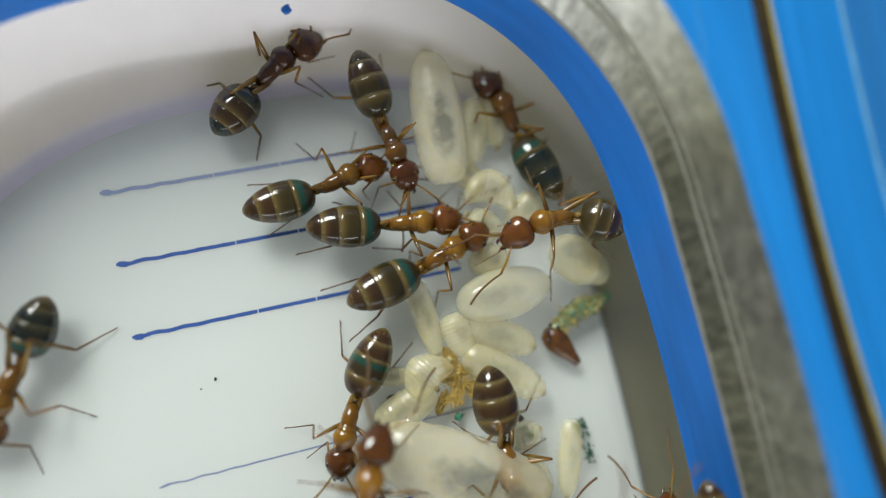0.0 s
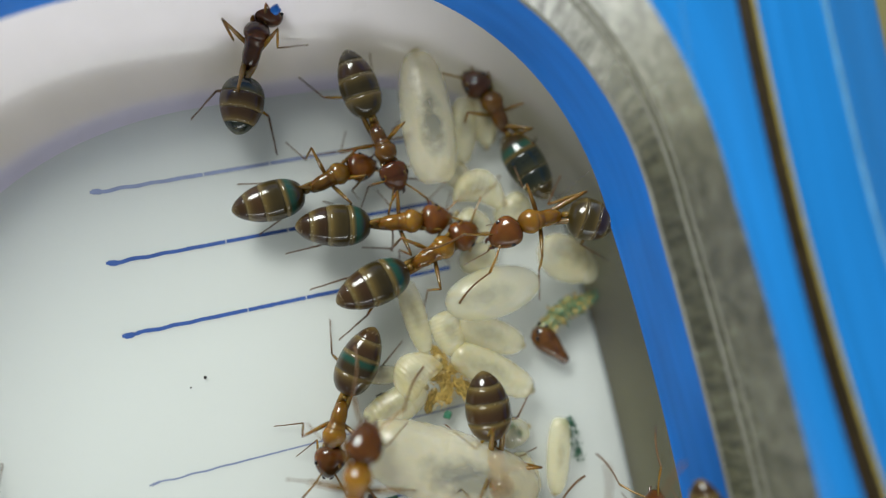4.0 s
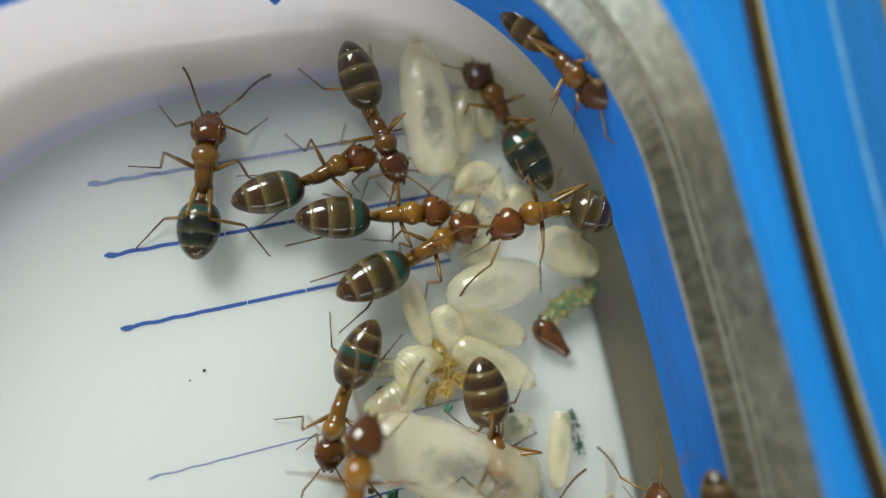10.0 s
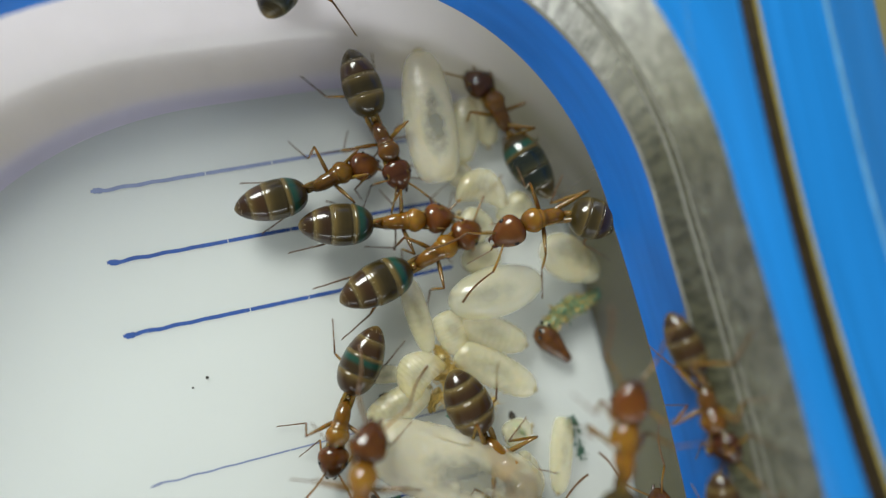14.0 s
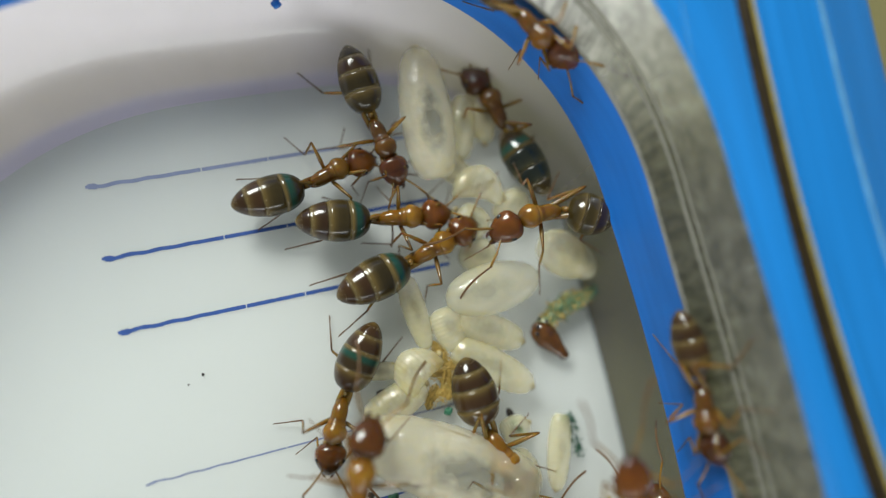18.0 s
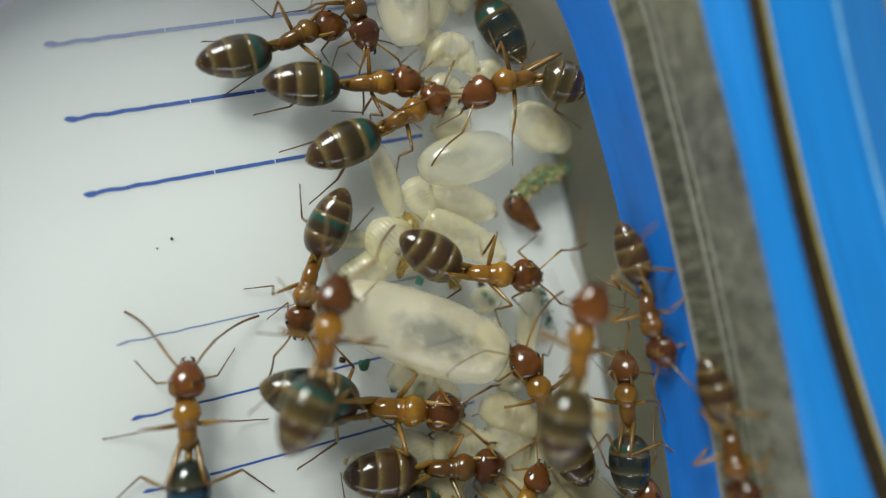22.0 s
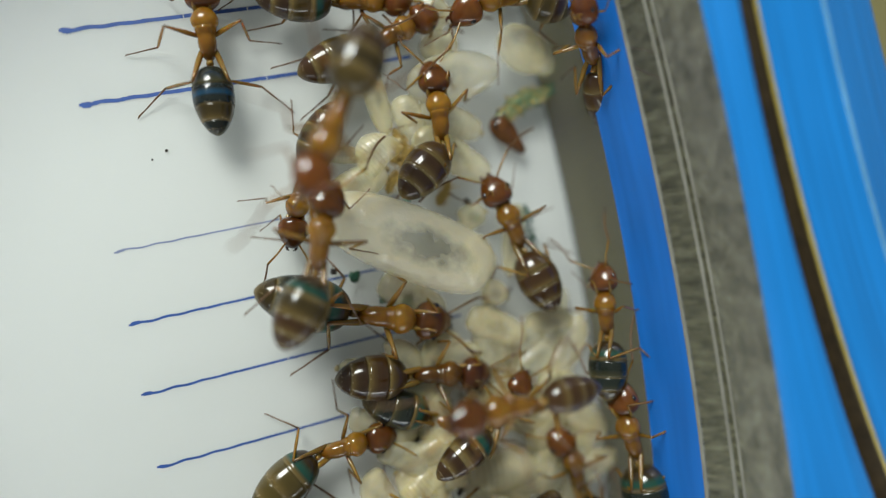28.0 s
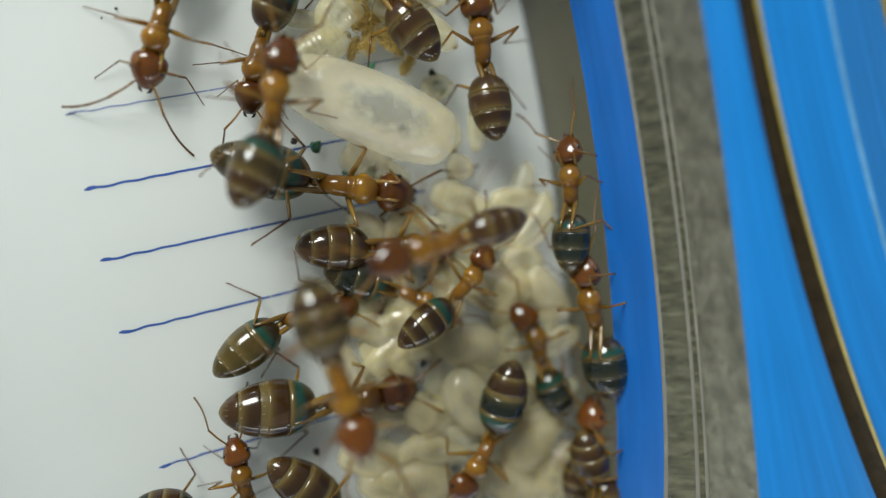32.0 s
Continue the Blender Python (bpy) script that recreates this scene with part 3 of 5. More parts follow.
ME_HEAD = {}
ME_THORAX = {}
for tone, mh, mt in (("red", M_HEAD, M_THORAX), ("dark", M_UMBER, M_UMBER), ("warm", M_UMBER, M_RUSSET)):
    ME_HEAD[tone] = lathe("head", finer([(-0.02, 0.12, 0.10), (0.05, 0.32, 0.28), (0.16, 0.54, 0.40), (0.36, 0.69, 0.48), (0.62, 0.71, 0.50), (0.90, 0.65, 0.47),
                                   (1.14, 0.53, 0.38), (1.32, 0.40, 0.29), (1.45, 0.28, 0.2), (1.53, 0.13, 0.1)]), mh, 22)
    ME_THORAX[tone] = lathe("thorax", finer([(1.12, 0.14, 0.13, 0, 0.02), (1.02, 0.31, 0.28, 0, 0.02), (0.82, 0.48, 0.42, 0, 0.05), (0.55, 0.56, 0.49, 0, 0.08), (0.34, 0.50, 0.45, 0, 0.08), (0.27, 0.44, 0.42, 0, 0.06), (0.20, 0.44, 0.43, 0, 0.07),
                                       (0.10, 0.41, 0.41, 0, 0.04), (-0.02, 0.38, 0.38, 0, 0.0), (-0.15, 0.37, 0.38, 0, 0.0), (-0.40, 0.37, 0.38, 0, -0.01), (-0.68, 0.31, 0.33, 0, -0.06),
                                       (-0.90, 0.23, 0.23, 0, -0.12), (-1.02, 0.11, 0.13, 0, -0.16)], 2), mt, 20)
ME_PETIOLE = lathe("petiole", [(0.0, 0.09, 0.09), (-0.10, 0.14, 0.16, 0, 0.04), (-0.22, 0.16, 0.30, 0, 0.10), (-0.32, 0.13, 0.24, 0, 0.08), (-0.44, 0.10, 0.10)], M_LEG, 10)
ME_EYE = lathe("eye", oval(-0.13, 0.13, 0.10, 0.07, 6), M_EYE, 8)
ME_JAW = limb("mandible", [(0, 0, 0), (0.16, 0.05, -0.02), (0.28, 0.02, -0.03), (0.34, -0.08, -0.03)], [0.09, 0.085, 0.06, 0.02], M_DARK, 6)
ME_FEMUR = limb("leg", [(0, 0, 0), (0.2, 0, 0), (0.65, 0, 0.02), (1.25, 0, 0.01), (1.75, 0, 0)], [0.065, 0.10, 0.115, 0.08, 0.05], M_LEG)
ME_TIBIA = limb("tibia", [(0, 0, 0), (0.15, 0, 0), (0.85, 0, 0.01), (1.5, 0, 0), (1.65, 0, 0)], [0.04, 0.055, 0.068, 0.058, 0.04], M_LEG)
ME_TARSUS = limb("tarsus", [(0, 0, 0), (0.6, 0, 0.0), (0.61, 0, 0), (0.95, 0.01, 0), (0.96, 0.01, 0), (1.25, 0.0, 0), (1.4, 0, -0.01), (1.48, 0.03, -0.03)],
                  [0.04, 0.034, 0.026, 0.032, 0.024, 0.028, 0.032, 0.012], M_TARSUS, 6)
ME_SCAPE = limb("antenna", [(0, 0, 0), (0.1, 0, 0), (0.7, 0.03, 0.05), (1.3, 0.0, 0.02), (1.42, 0, 0)], [0.04, 0.045, 0.045, 0.055, 0.045], M_LEG, 6)
fun_pts, fun_r = [], []
for k in range(12):
    for e, r in ((0.0, 0.034), (0.10, 0.046), (0.15, 0.046)):
        q = (k + e / 0.17) / 12
        fun_pts.append((2.0 * q, 0.20 * math.sin(q * 2.4), -0.12 * q * q))
        fun_r.append(r * (1 + 0.25 * q))
ME_FUNICULUS = limb("funiculus", fun_pts, fun_r, M_TARSUS, 6)


def gaster_r(q):
    return (q ** 0.42) * ((1 - q) ** 0.60) / ((0.42 / 1.02) ** 0.42 * (0.60 / 1.02) ** 0.60)


GL, GW, GH = 2.95, 0.95, 0.84


def gaster_piece(name, q0, q1, swell, mat, n=8, seg=26):
    st = []
    for k in range(n + 1):
        q = q0 + (q1 - q0) * k / n
        s = swell * (1 + 0.012 * (k / n))
        st.append((-GL * q, GW * gaster_r(q) * s, GH * gaster_r(q) * s))
    return lathe(name, st, mat, seg)


ME_CORE = gaster_piece("gaster", 0.004, 0.995, 0.985, M_BAND, 24)
PLATES = ((0.0025, 0.31), (0.328, 0.59), (0.606, 0.805), (0.820, 0.997))
TONES = {"ink": (M_BLACKG, M_NAVY, M_OLIVE, M_BLACKG), "gold": (M_GREEN, M_GOLD, M_GOLD, M_GOLD), "bottle": (M_GREEN, M_BLACKG, M_TERGITE, M_TERGITE), "sheen": (M_GREEN, M_TERGITE, M_TERGITE, M_TERGITE), "brown": (M_TERGITE, M_TERGITE, M_TERGITE, M_TERGITE), "green": (M_GREEN, M_OLIVE, M_TERGITE, M_TERGITE), "olive": (M_OLIVE, M_OLIVE, M_TERGITE, M_OLIVE),
         "deep": (M_GREEN, M_BLACKG, M_BLACKG, M_OLIVE), "teal": (M_TERGITE, M_GREEN, M_TERGITE, M_TERGITE), "dark": (M_BLACKG, M_TERGITE, M_TERGITE, M_BLACKG)}
WIDE = {"broad": ((0.0025, 0.31), (0.322, 0.535), (0.610, 0.805), (0.820, 0.997)), "wide": ((0.0025, 0.295), (0.328, 0.572), (0.605, 0.795), (0.822, 0.997)), "thin": ((0.0025, 0.318), (0.328, 0.59), (0.60, 0.818), (0.826, 0.997)), "mid": PLATES}
PLATE_CACHE = {}


def plate(band, i, mat):
    key = (band, i, mat.name)
    if key not in PLATE_CACHE:
        PLATE_CACHE[key] = gaster_piece("tergite", *WIDE[band][i], 1.003, mat)
    return PLATE_CACHE[key]


hv, hf = [], []
rh = random.Random(3)
for q in (0.57, 0.79, 0.92):
    for k in range(7):
        a = math.pi * (0.12 + 0.76 * k / 6 + rh.uniform(-0.04, 0.04))
        r = gaster_r(q) * 1.01
        p = Vector((-GL * q, GW * r * math.cos(a), GH * r * math.sin(a)))
        d = Vector((-0.8, math.cos(a) * 0.6, math.sin(a) * 0.6)).normalized() * rh.uniform(0.10, 0.18)
        s = Vector((0.0, -math.sin(a), math.cos(a))) * 0.007
        i = len(hv)
        hv += [tuple(p + s), tuple(p - s), tuple(p + Vector((0.007, 0, 0))), tuple(p + d)]
        hf += [(i, i + 1, i + 3), (i + 1, i + 2, i + 3), (i + 2, i, i + 3)]
ME_HAIRS = mesh_of("bristles", hv, hf, M_HAIR, False)

HIPS = ((0.55, 0.26), (0.02, 0.24), (-0.48, 0.24))
FEET = ((2.25, 1.85), (0.10, 2.65), (-2.85, 2.25))
L1, L2, L3 = 1.75, 1.65, 1.4
LEG_SIZE = (0.86, 0.94, 1.14)


def leg(ant_ob, side, i, height, foot):
    """Femur under the ant; tibia and tarsus under the femur. Returns the femur and its rest pose."""
    hx, hy = HIPS[i]
    f = LEG_SIZE[i]
    l1, l2, l3 = L1 * f, L2 * f, L3 * f
    hip = Vector((hx, side * hy, height - 0.30))
    tip = Vector(foot)
    flat = Vector((tip.x - hip.x, tip.y - hip.y, 0))
    out = flat.normalized()
    if flat.length > (l1 + l2) * 0.9 + l3 * 0.9:
        tip = Vector((hip.x, hip.y, tip.z)) + out * ((l1 + l2) * 0.9 + l3 * 0.9)
    ankle = tip - out * l3 * 0.96 + Vector((0, 0, 0.25))
    d = ankle - hip
    if d.length > (l1 + l2) * 0.97:
        ankle = hip + d.normalized() * (l1 + l2) * 0.97
        d = ankle - hip
    if d.length < 0.7:
        ankle = hip + out * 0.7 - Vector((0, 0, 0.2))
        d = ankle - hip
    a = (l1 * l1 - l2 * l2 + d.length_squared) / (2 * d.length)
    h = math.sqrt(max(0.0, l1 * l1 - a * a))
    lift = Vector((0, 0, 1))
    lift = (lift - d.normalized() * lift.dot(d.normalized())).normalized()
    sway = lift.cross(d.normalized()).normalized() * (-side if i < 2 else side) * (0.7 if i != 1 else 0.25)
    bend = (lift + sway).normalized()
    knee = hip + d.normalized() * a + bend * h
    size = Matrix.Scale(f, 4)
    m = along(hip, knee - hip)
    femur = part("leg", ME_FEMUR, ant_ob, m @ size)
    inv = (m @ size).inverted()
    part("tibia", ME_TIBIA, femur, inv @ along(knee, ankle - knee) @ size)
    tar_d = tip - ankle
    part("tarsus", ME_TARSUS, femur, inv @ along(ankle, tar_d if tar_d.length > 0.05 else out) @ size)
    return femur, m


ANT_COUNT = [0]


def ant(label, p, d, up=(0, 0, 1), size=1.0, height=0.95, head=0.0, tail=0.0, nod=-18.0, droop=-8.0, tone="red", tail_tone="brown", band="mid", fat=1.0, long=1.0,
        feel=(35, 35), elbow=(20, 20), spread=1.0, loose=0.25, feet=None, group="ants in the tub"):
    """p: where it stands; d: its heading; head, tail: their turn to its left in degrees; feel: the antennae's angle to each side."""
    ANT_COUNT[0] += 1
    rnd = random.Random(100 + ANT_COUNT[0])
    m = along(p, d, up) @ Matrix.Scale(size, 4)
    a = thing("ant", m, label, "ant", group)
    part("thorax", ME_THORAX[tone], a, at(0, 0, height))
    part("petiole", ME_PETIOLE, a, at(-0.95, 0, height - 0.16, 0, 0, tail * 0.4))
    hm = at(1.05, 0, height + 0.04, 0, 0, head) @ pose(0, 0, 0, 0, -nod, 0)
    hd = part("head", ME_HEAD[tone], a, hm)
    for s in (1, -1):
        part("eye", ME_EYE, hd, at(0.72, s * 0.58, 0.24, 0, 0, -s * 14))
        part("mandible", ME_JAW if s > 0 else ME_JAW_R, hd, at(1.36, s * 0.17, -0.06))
        ang, el = feel[0 if s > 0 else 1], elbow[0 if s > 0 else 1]
        am = hm @ at(1.15, s * 0.24, 0.22) @ pose(0, 0, 0, 0, -14, s * ang)
        sc = part("antenna", ME_SCAPE, a, am)
        part("funiculus", ME_FUNICULUS if s < 0 else ME_FUNICULUS_L, sc, at(1.38, 0, 0, 0, 22, -s * el))
    gm = at(-1.28, 0, height - 0.10, 0, 0, tail) @ pose(0, 0, 0, 0, -droop, 0)
    ga = part("gaster", ME_CORE, a, gm @ Matrix.Diagonal((long, fat, fat, 1)))
    for i in range(4):
        part("tergite", plate(band, i, TONES[tail_tone][i]), ga)
    part("bristles", ME_HAIRS, ga)
    legs = []
    for i in range(3):
        for s in (1, -1):
            fx, fy = FEET[i]
            if feet and (i, s) in feet:
                tip = feet[(i, s)]
            else:
                tip = (fx * spread + rnd.uniform(-loose, loose), s * (fy * spread + rnd.uniform(-loose, loose)), 0.03)
            legs.append((leg(a, s, i, height, tip), s, i))
    a_legs = [(f, mm, s, i) for (f, mm), s, i in legs]
    return a, a_legs


ME_JAW_R = limb("mandible", [(0, 0, 0), (0.16, -0.05, -0.02), (0.28, -0.02, -0.03), (0.34, 0.08, -0.03)], [0.09, 0.085, 0.06, 0.02], M_DARK, 6)
ME_FUNICULUS_L = limb("funiculus", [(x, -y, z) for x, y, z in fun_pts], fun_r, M_TARSUS, 6)


# ---- brood ----
def larva(label, x, y, z, heading, length, width, mat=None, kind="larva", tilt=0.0, bend=0.0, group="brood pile", lean=0.0, ripple=0.016):
    """A lying grub: a rippled, tapering body along its heading, a small head at the front end."""
    n = 44 if kind == "larva" else 22
    rings = []
    for k in range(n + 1):
        q = 0.006 + 0.988 * k / n
        back, front = (0.25, 0.32) if kind == "larva" else (0.46, 0.50)
        r = (q ** back) * ((1 - q) ** front) / ((back / (back + front)) ** back * (front / (back + front)) ** front)
        s, ring = math.sin(q * math.pi), []
        for c in range(24):
            w = 2 * math.pi * c / 24
            rip = 1 + (ripple * math.cos(q * 11.5 * 2 * math.pi) * (1 + 0.7 * math.cos(6 * w + 0.7 * math.sin(q * 9))) if kind == "larva" else 0.0)
            sag = 0.82 if math.sin(w) > 0 else 0.74
            ring.append((length * (q - 0.5), bend * width * (s - 0.5) + width / 2 * r * rip * math.cos(w), width / 2 * sag * r * rip * math.sin(w)))
        rings.append(ring)
    ob = thing(kind, at(x, y, z, lean, tilt, heading), label, kind, group)
    part("body", tube("body", rings, mat or M_LARVA), ob)
    if kind == "larva":
        part("head", lathe("head", oval(0, 0.16 * width, 0.11 * width, 0.10 * width, 6), M_CAP, 8), ob, at(length * 0.475, -bend * width * 0.5, -width * 0.08))
    return ob


def crumb(name, label, x, y, z, size, mat, seed, category="debris", flat=0.6):
    rnd = random.Random(seed)
    bm = bmesh.new()
    bmesh.ops.create_icosphere(bm, subdivisions=2, radius=size / 2 * MM)
    for vert in bm.verts:
        vert.co *= rnd.uniform(0.7, 1.25)
        vert.co.z *= flat
    me = bpy.data.meshes.new(name)
    bm.to_mesh(me)
    bm.free()
    me.materials.append(mat)
    ob = new(name, me)
    ob.matrix_basis = at(x, y, z, rnd.uniform(0, 30), rnd.uniform(0, 30), rnd.uniform(0, 360))
    return tagged(ob, label, category, "crumbs among the brood")


def chaff(label, x, y, z, size, seed, heading):
    """A frayed flake: a crumpled core and a sheaf of dry slivers along its heading."""
    rnd = random.Random(seed)
    ob = thing("chaff", at(x, y, z, 0, 0, heading), label, "debris", "crumbs among the brood")
    rings = []
    for k in range(9):
        q = k / 8
        r = size * (0.05 + 0.14 * math.sin(math.pi * q) ** 0.6)
        rings.append([(size * 1.1 * (q - 0.5), r * rnd.uniform(0.6, 1.35) * math.cos(w), 0.55 * r * rnd.uniform(0.5, 1.4) * math.sin(w)) for w in (2 * math.pi * c / 9 for c in range(9))])
    part("flake", tube("flake", rings, M_CHAFF, smooth=False), ob)
    v, f = [], []
    for k in range(70):
        p = Vector((rnd.uniform(-0.55, 0.45) * size, rnd.uniform(-0.24, 0.24) * size, rnd.uniform(0.0, 0.14) * size))
        d = Vector((rnd.uniform(0.3, 1.0), rnd.gauss(0, 0.45), rnd.uniform(-0.1, 0.5))) * size * rnd.uniform(0.18, 0.45)
        w = Vector((-d.y, d.x, 0)).normalized() * size * rnd.uniform(0.008, 0.022)
        i = len(v)
        v += [tuple(p - w), tuple(p + w), tuple(p + Vector((0, 0, 0.02 * size))), tuple(p + d)]
        f += [(i, i + 1, i + 3), (i + 1, i + 2, i + 3), (i + 2, i, i + 3), (i, i + 2, i + 1)]
    part("slivers", mesh_of("slivers", v, f, M_STRAW, False), ob)
    return ob


def mouldy_clump(label, x, y, z, size, seed):
    """A ragged clump of green crumbs stuck together."""
    rnd = random.Random(seed)
    v, f = [], []
    for k in range(46):
        o = Vector((rnd.gauss(0, 0.22), rnd.gauss(0, 0.42), abs(rnd.gauss(0, 0.18)))) * size
        r = size * rnd.uniform(0.05, 0.15)
        i = len(v)
        v += [tuple(o + Vector(d) * r * rnd.uniform(0.6, 1.4)) for d in ((1, 0, 0), (-1, 0, 0), (0, 1, 0), (0, -1, 0), (0, 0, 1), (0, 0, -1))]
        f += [(i + a, i + b, i + c) for a, b, c in ((0, 2, 4), (2, 1, 4), (1, 3, 4), (3, 0, 4), (2, 0, 5), (1, 2, 5), (3, 1, 5), (0, 3, 5))]
    ob = new("green_clump", mesh_of("green_clump", v, f, M_CRUMB, False))
    ob.matrix_basis = at(x, y, z, 0, 0, rnd.uniform(-30, 30))
    return tagged(ob, label, "debris", "crumbs among the brood")


def insect_remains(label, spine, tail):
    """A dead insect: a glossy amber cone with dark beads at its root, and a shed, tufted skin that curls away from it."""
    rnd = random.Random(8)
    ob = thing("insect_remains", at(*spine[0]), label, "insect remains")
    o = Vector(spine[0])
    d = Vector(tail) - o
    m = along((0, 0, 0), d)
    n = d.length
    part("abdomen", lathe("abdomen", [(n * q, n * w * (1 + 0.05 * math.cos(q * 40)), n * w * 0.8, 0, 0) for q, w in ((-0.08, 0.08), (0.0, 0.2), (0.12, 0.26), (0.3, 0.27), (0.5, 0.23), (0.7, 0.17), (0.86, 0.13), (0.97, 0.09), (1.0, 0.03))], M_AMBER, 14), ob, m)
    for k, (f, s) in enumerate(((-0.14, 0.10), (0.05, -0.16), (-0.05, -0.04), (0.02, 0.18))):
        part("bead", lathe("bead", oval(-0.09, 0.09, 0.09, 0.09, 6), M_EYE, 8), ob, m @ at(n * f, n * s, n * 0.2))
    pts = [Vector(p) - o for p in spine]
    rings = []
    cnt = 26
    for k in range(cnt + 1):
        q = k / cnt * (len(pts) - 1)
        i = min(int(q), len(pts) - 2)
        p = pts[i].lerp(pts[i + 1], q - i)
        t = (pts[i + 1] - pts[i]).normalized()
        side = Vector((-t.y, t.x, 0)).normalized()
        r = 0.42 * math.sin(math.pi * (0.12 + 0.80 * k / cnt)) ** 0.7
        rings.append([tuple(p + side * r * rnd.uniform(0.7, 1.25) * math.cos(w) + Vector((0, 0, 0.7 * r * rnd.uniform(0.7, 1.25) * math.sin(w)))) for w in (2 * math.pi * c / 9 for c in range(9))])
    part("skin", tube("skin", rings, M_HUSK, smooth=False), ob)
    for name, mat, low, high in (("green_tuft", M_CRUMB, 9, cnt), ("yellow_tuft", M_STRAW, 3, cnt - 3)):
        v, f = [], []
        for k in range(260):
            ring = rings[rnd.randint(low, high)]
            p = Vector(ring[rnd.randint(0, 8)])
            q = Vector((rnd.gauss(0, 0.15), rnd.gauss(0, 0.15), rnd.uniform(0.0, 0.2)))
            w = Vector((-q.y, q.x, 0)).normalized() * rnd.uniform(0.02, 0.045)
            i = len(v)
            v += [tuple(p - w), tuple(p + w), tuple(p + Vector((0, 0, 0.03))), tuple(p + q)]
            f += [(i, i + 1, i + 3), (i + 1, i + 2, i + 3), (i + 2, i, i + 3)]
        part(name, mesh_of(name, v, f, mat, False), ob)
    return ob


ant("banded dark ant with a bent body beside a large larva", (2.71, 7.58, 0.40), (0.41, -0.91, 0), size=0.89, height=1.23, head=-1, tail=-3, long=1.15, tail_tone='olive', band='wide', tone='warm', feet={(2, -1): (-4.64, -2.20, 0.03), (2, 1): (-4.71, 1.56, 0.03), (1, -1): (-0.88, -3.26, 0.03), (1, 1): (-0.82, 1.39, 0.03)})
ant("brown and green ant with striped abdomen in the pile", (0.53, 5.92, 0.00), (0.86, 0.51, 0), size=0.89, height=1.24, head=-15, tail=-12, long=1.17, tail_tone='green', band='mid', feet={(1, 1): (-0.75, 2.73, 0.15), (2, 1): (-3.69, 2.00, 0.15), (2, -1): (-3.99, -0.58, 0.15), (0, -1): (0.93, -1.31, 0.15)})
ant("striped amber ant reaching over the brood", (3.55, 4.14, 0.20), (1.00, 0.10, 0), size=0.94, height=1.17, head=4, tail=-1, long=1.15, tail_tone='green', band='wide', feet={(2, 1): (-3.22, 1.35, 0.03), (2, -1): (-5.07, -0.90, 0.03), (1, 1): (-0.64, 1.57, 0.03)})
ant("green-banded ant feeding at the brood pile", (4.97, 2.78, 0.30), (0.85, 0.52, 0), size=0.96, height=1.24, head=2, tail=-5, long=1.19, tail_tone='green', band='wide', feet={(2, 1): (-5.39, 1.44, 0.03), (2, -1): (-5.65, -1.20, 0.03), (1, -1): (-1.69, -2.27, 0.03), (1, 1): (-2.36, 1.87, 0.03)})
ant("olive-black ant climbing beside the tub's corner wall", (7.92, 9.23, 0.20), (-0.46, 0.89, 0), size=0.94, height=1.17, head=18, tail=3, long=1.21, tail_tone='deep', band='thin', tone='warm', feet={(1, -1): (-1.19, -3.44, 0.03), (2, -1): (-2.87, -2.69, 0.03), (0, 1): (1.63, 1.72, 0.03), (2, 1): (-2.23, 0.25, 0.03)})
ant("amber ant standing high over a white pupa", (9.34, 4.18, 1.80), (-0.97, -0.24, 0), size=0.95, height=1.26, head=21, tail=-30, long=0.75, tail_tone='olive', band='thin', feet={(0, 1): (3.57, 1.14, 0.03), (1, 1): (0.55, 3.42, 0.03), (0, -1): (2.09, -0.36, 0.03), (2, -1): (-1.85, -1.80, 0.03)})
ant("slender ant with green-striped abdomen at the pile's edge", (1.08, -4.22, 0.10), (-0.24, -0.97, 0), size=0.90, height=1.22, head=9, tail=-9, long=1.15, tail_tone='teal', band='mid', feet={(2, -1): (-4.35, -1.48, 0.05), (2, 1): (-4.18, 2.09, 0.05), (1, -1): (0.91, -2.65, 0.05), (0, -1): (2.00, -1.34, 0.05)})
ant("large amber ant standing on top of the big larva", (1.72, -6.31, 2.60), (0.11, 0.99, 0), size=1.00, height=1.40, head=-11, tail=-19, long=1.01, tail_tone='green', band='wide', tone='red')
ant("amber ant with dark abdomen beneath another ant", (4.69, -9.40, 0.30), (0.99, -0.12, 0), size=1.20, height=0.92, head=1, tail=-8, long=1.16, tail_tone='deep', band='mid')
ant("reddish ant with thinly striped abdomen lying across the brood", (6.98, -11.98, 0.20), (1.00, 0.02, 0), size=1.04, height=1.06, head=-9, tail=-2, long=1.04, tail_tone='brown', band='mid', tone='warm')
ant("half-hidden dark green ant below its neighbour", (7.78, -14.34, 0.00), (0.92, -0.38, 0), size=0.89, height=1.01, head=-17, tail=5, long=1.23, tail_tone='deep', band='thin')
ant("golden striped ant on the white floor's edge", (2.92, -14.93, 0.10), (0.97, 0.25, 0), size=0.95, height=1.16, head=-12, tail=23, long=1.16, tail_tone='gold', band='mid')
ant("stout brown ant with swollen banded abdomen", (4.88, -18.72, 0.20), (1.00, 0.08, 0), size=1.20, height=1.00, head=-0, tail=-7, long=1.14, tail_tone='sheen', band='broad', fat=1.08, tone='warm')
ant("brown banded ant leaning over the brood", (9.80, -13.60, 0.80), (0.62, 0.79, 0), size=0.82, height=1.71, head=9, tail=-17, long=1.25, tail_tone='sheen', band='broad')
ant("dark green ant with pale-banded swollen abdomen", (10.55, -21.40, 0.90), (-0.51, -0.86, 0), size=0.95, height=1.58, head=-1, tail=19, long=1.25, tail_tone='bottle', band='broad', fat=1.15)
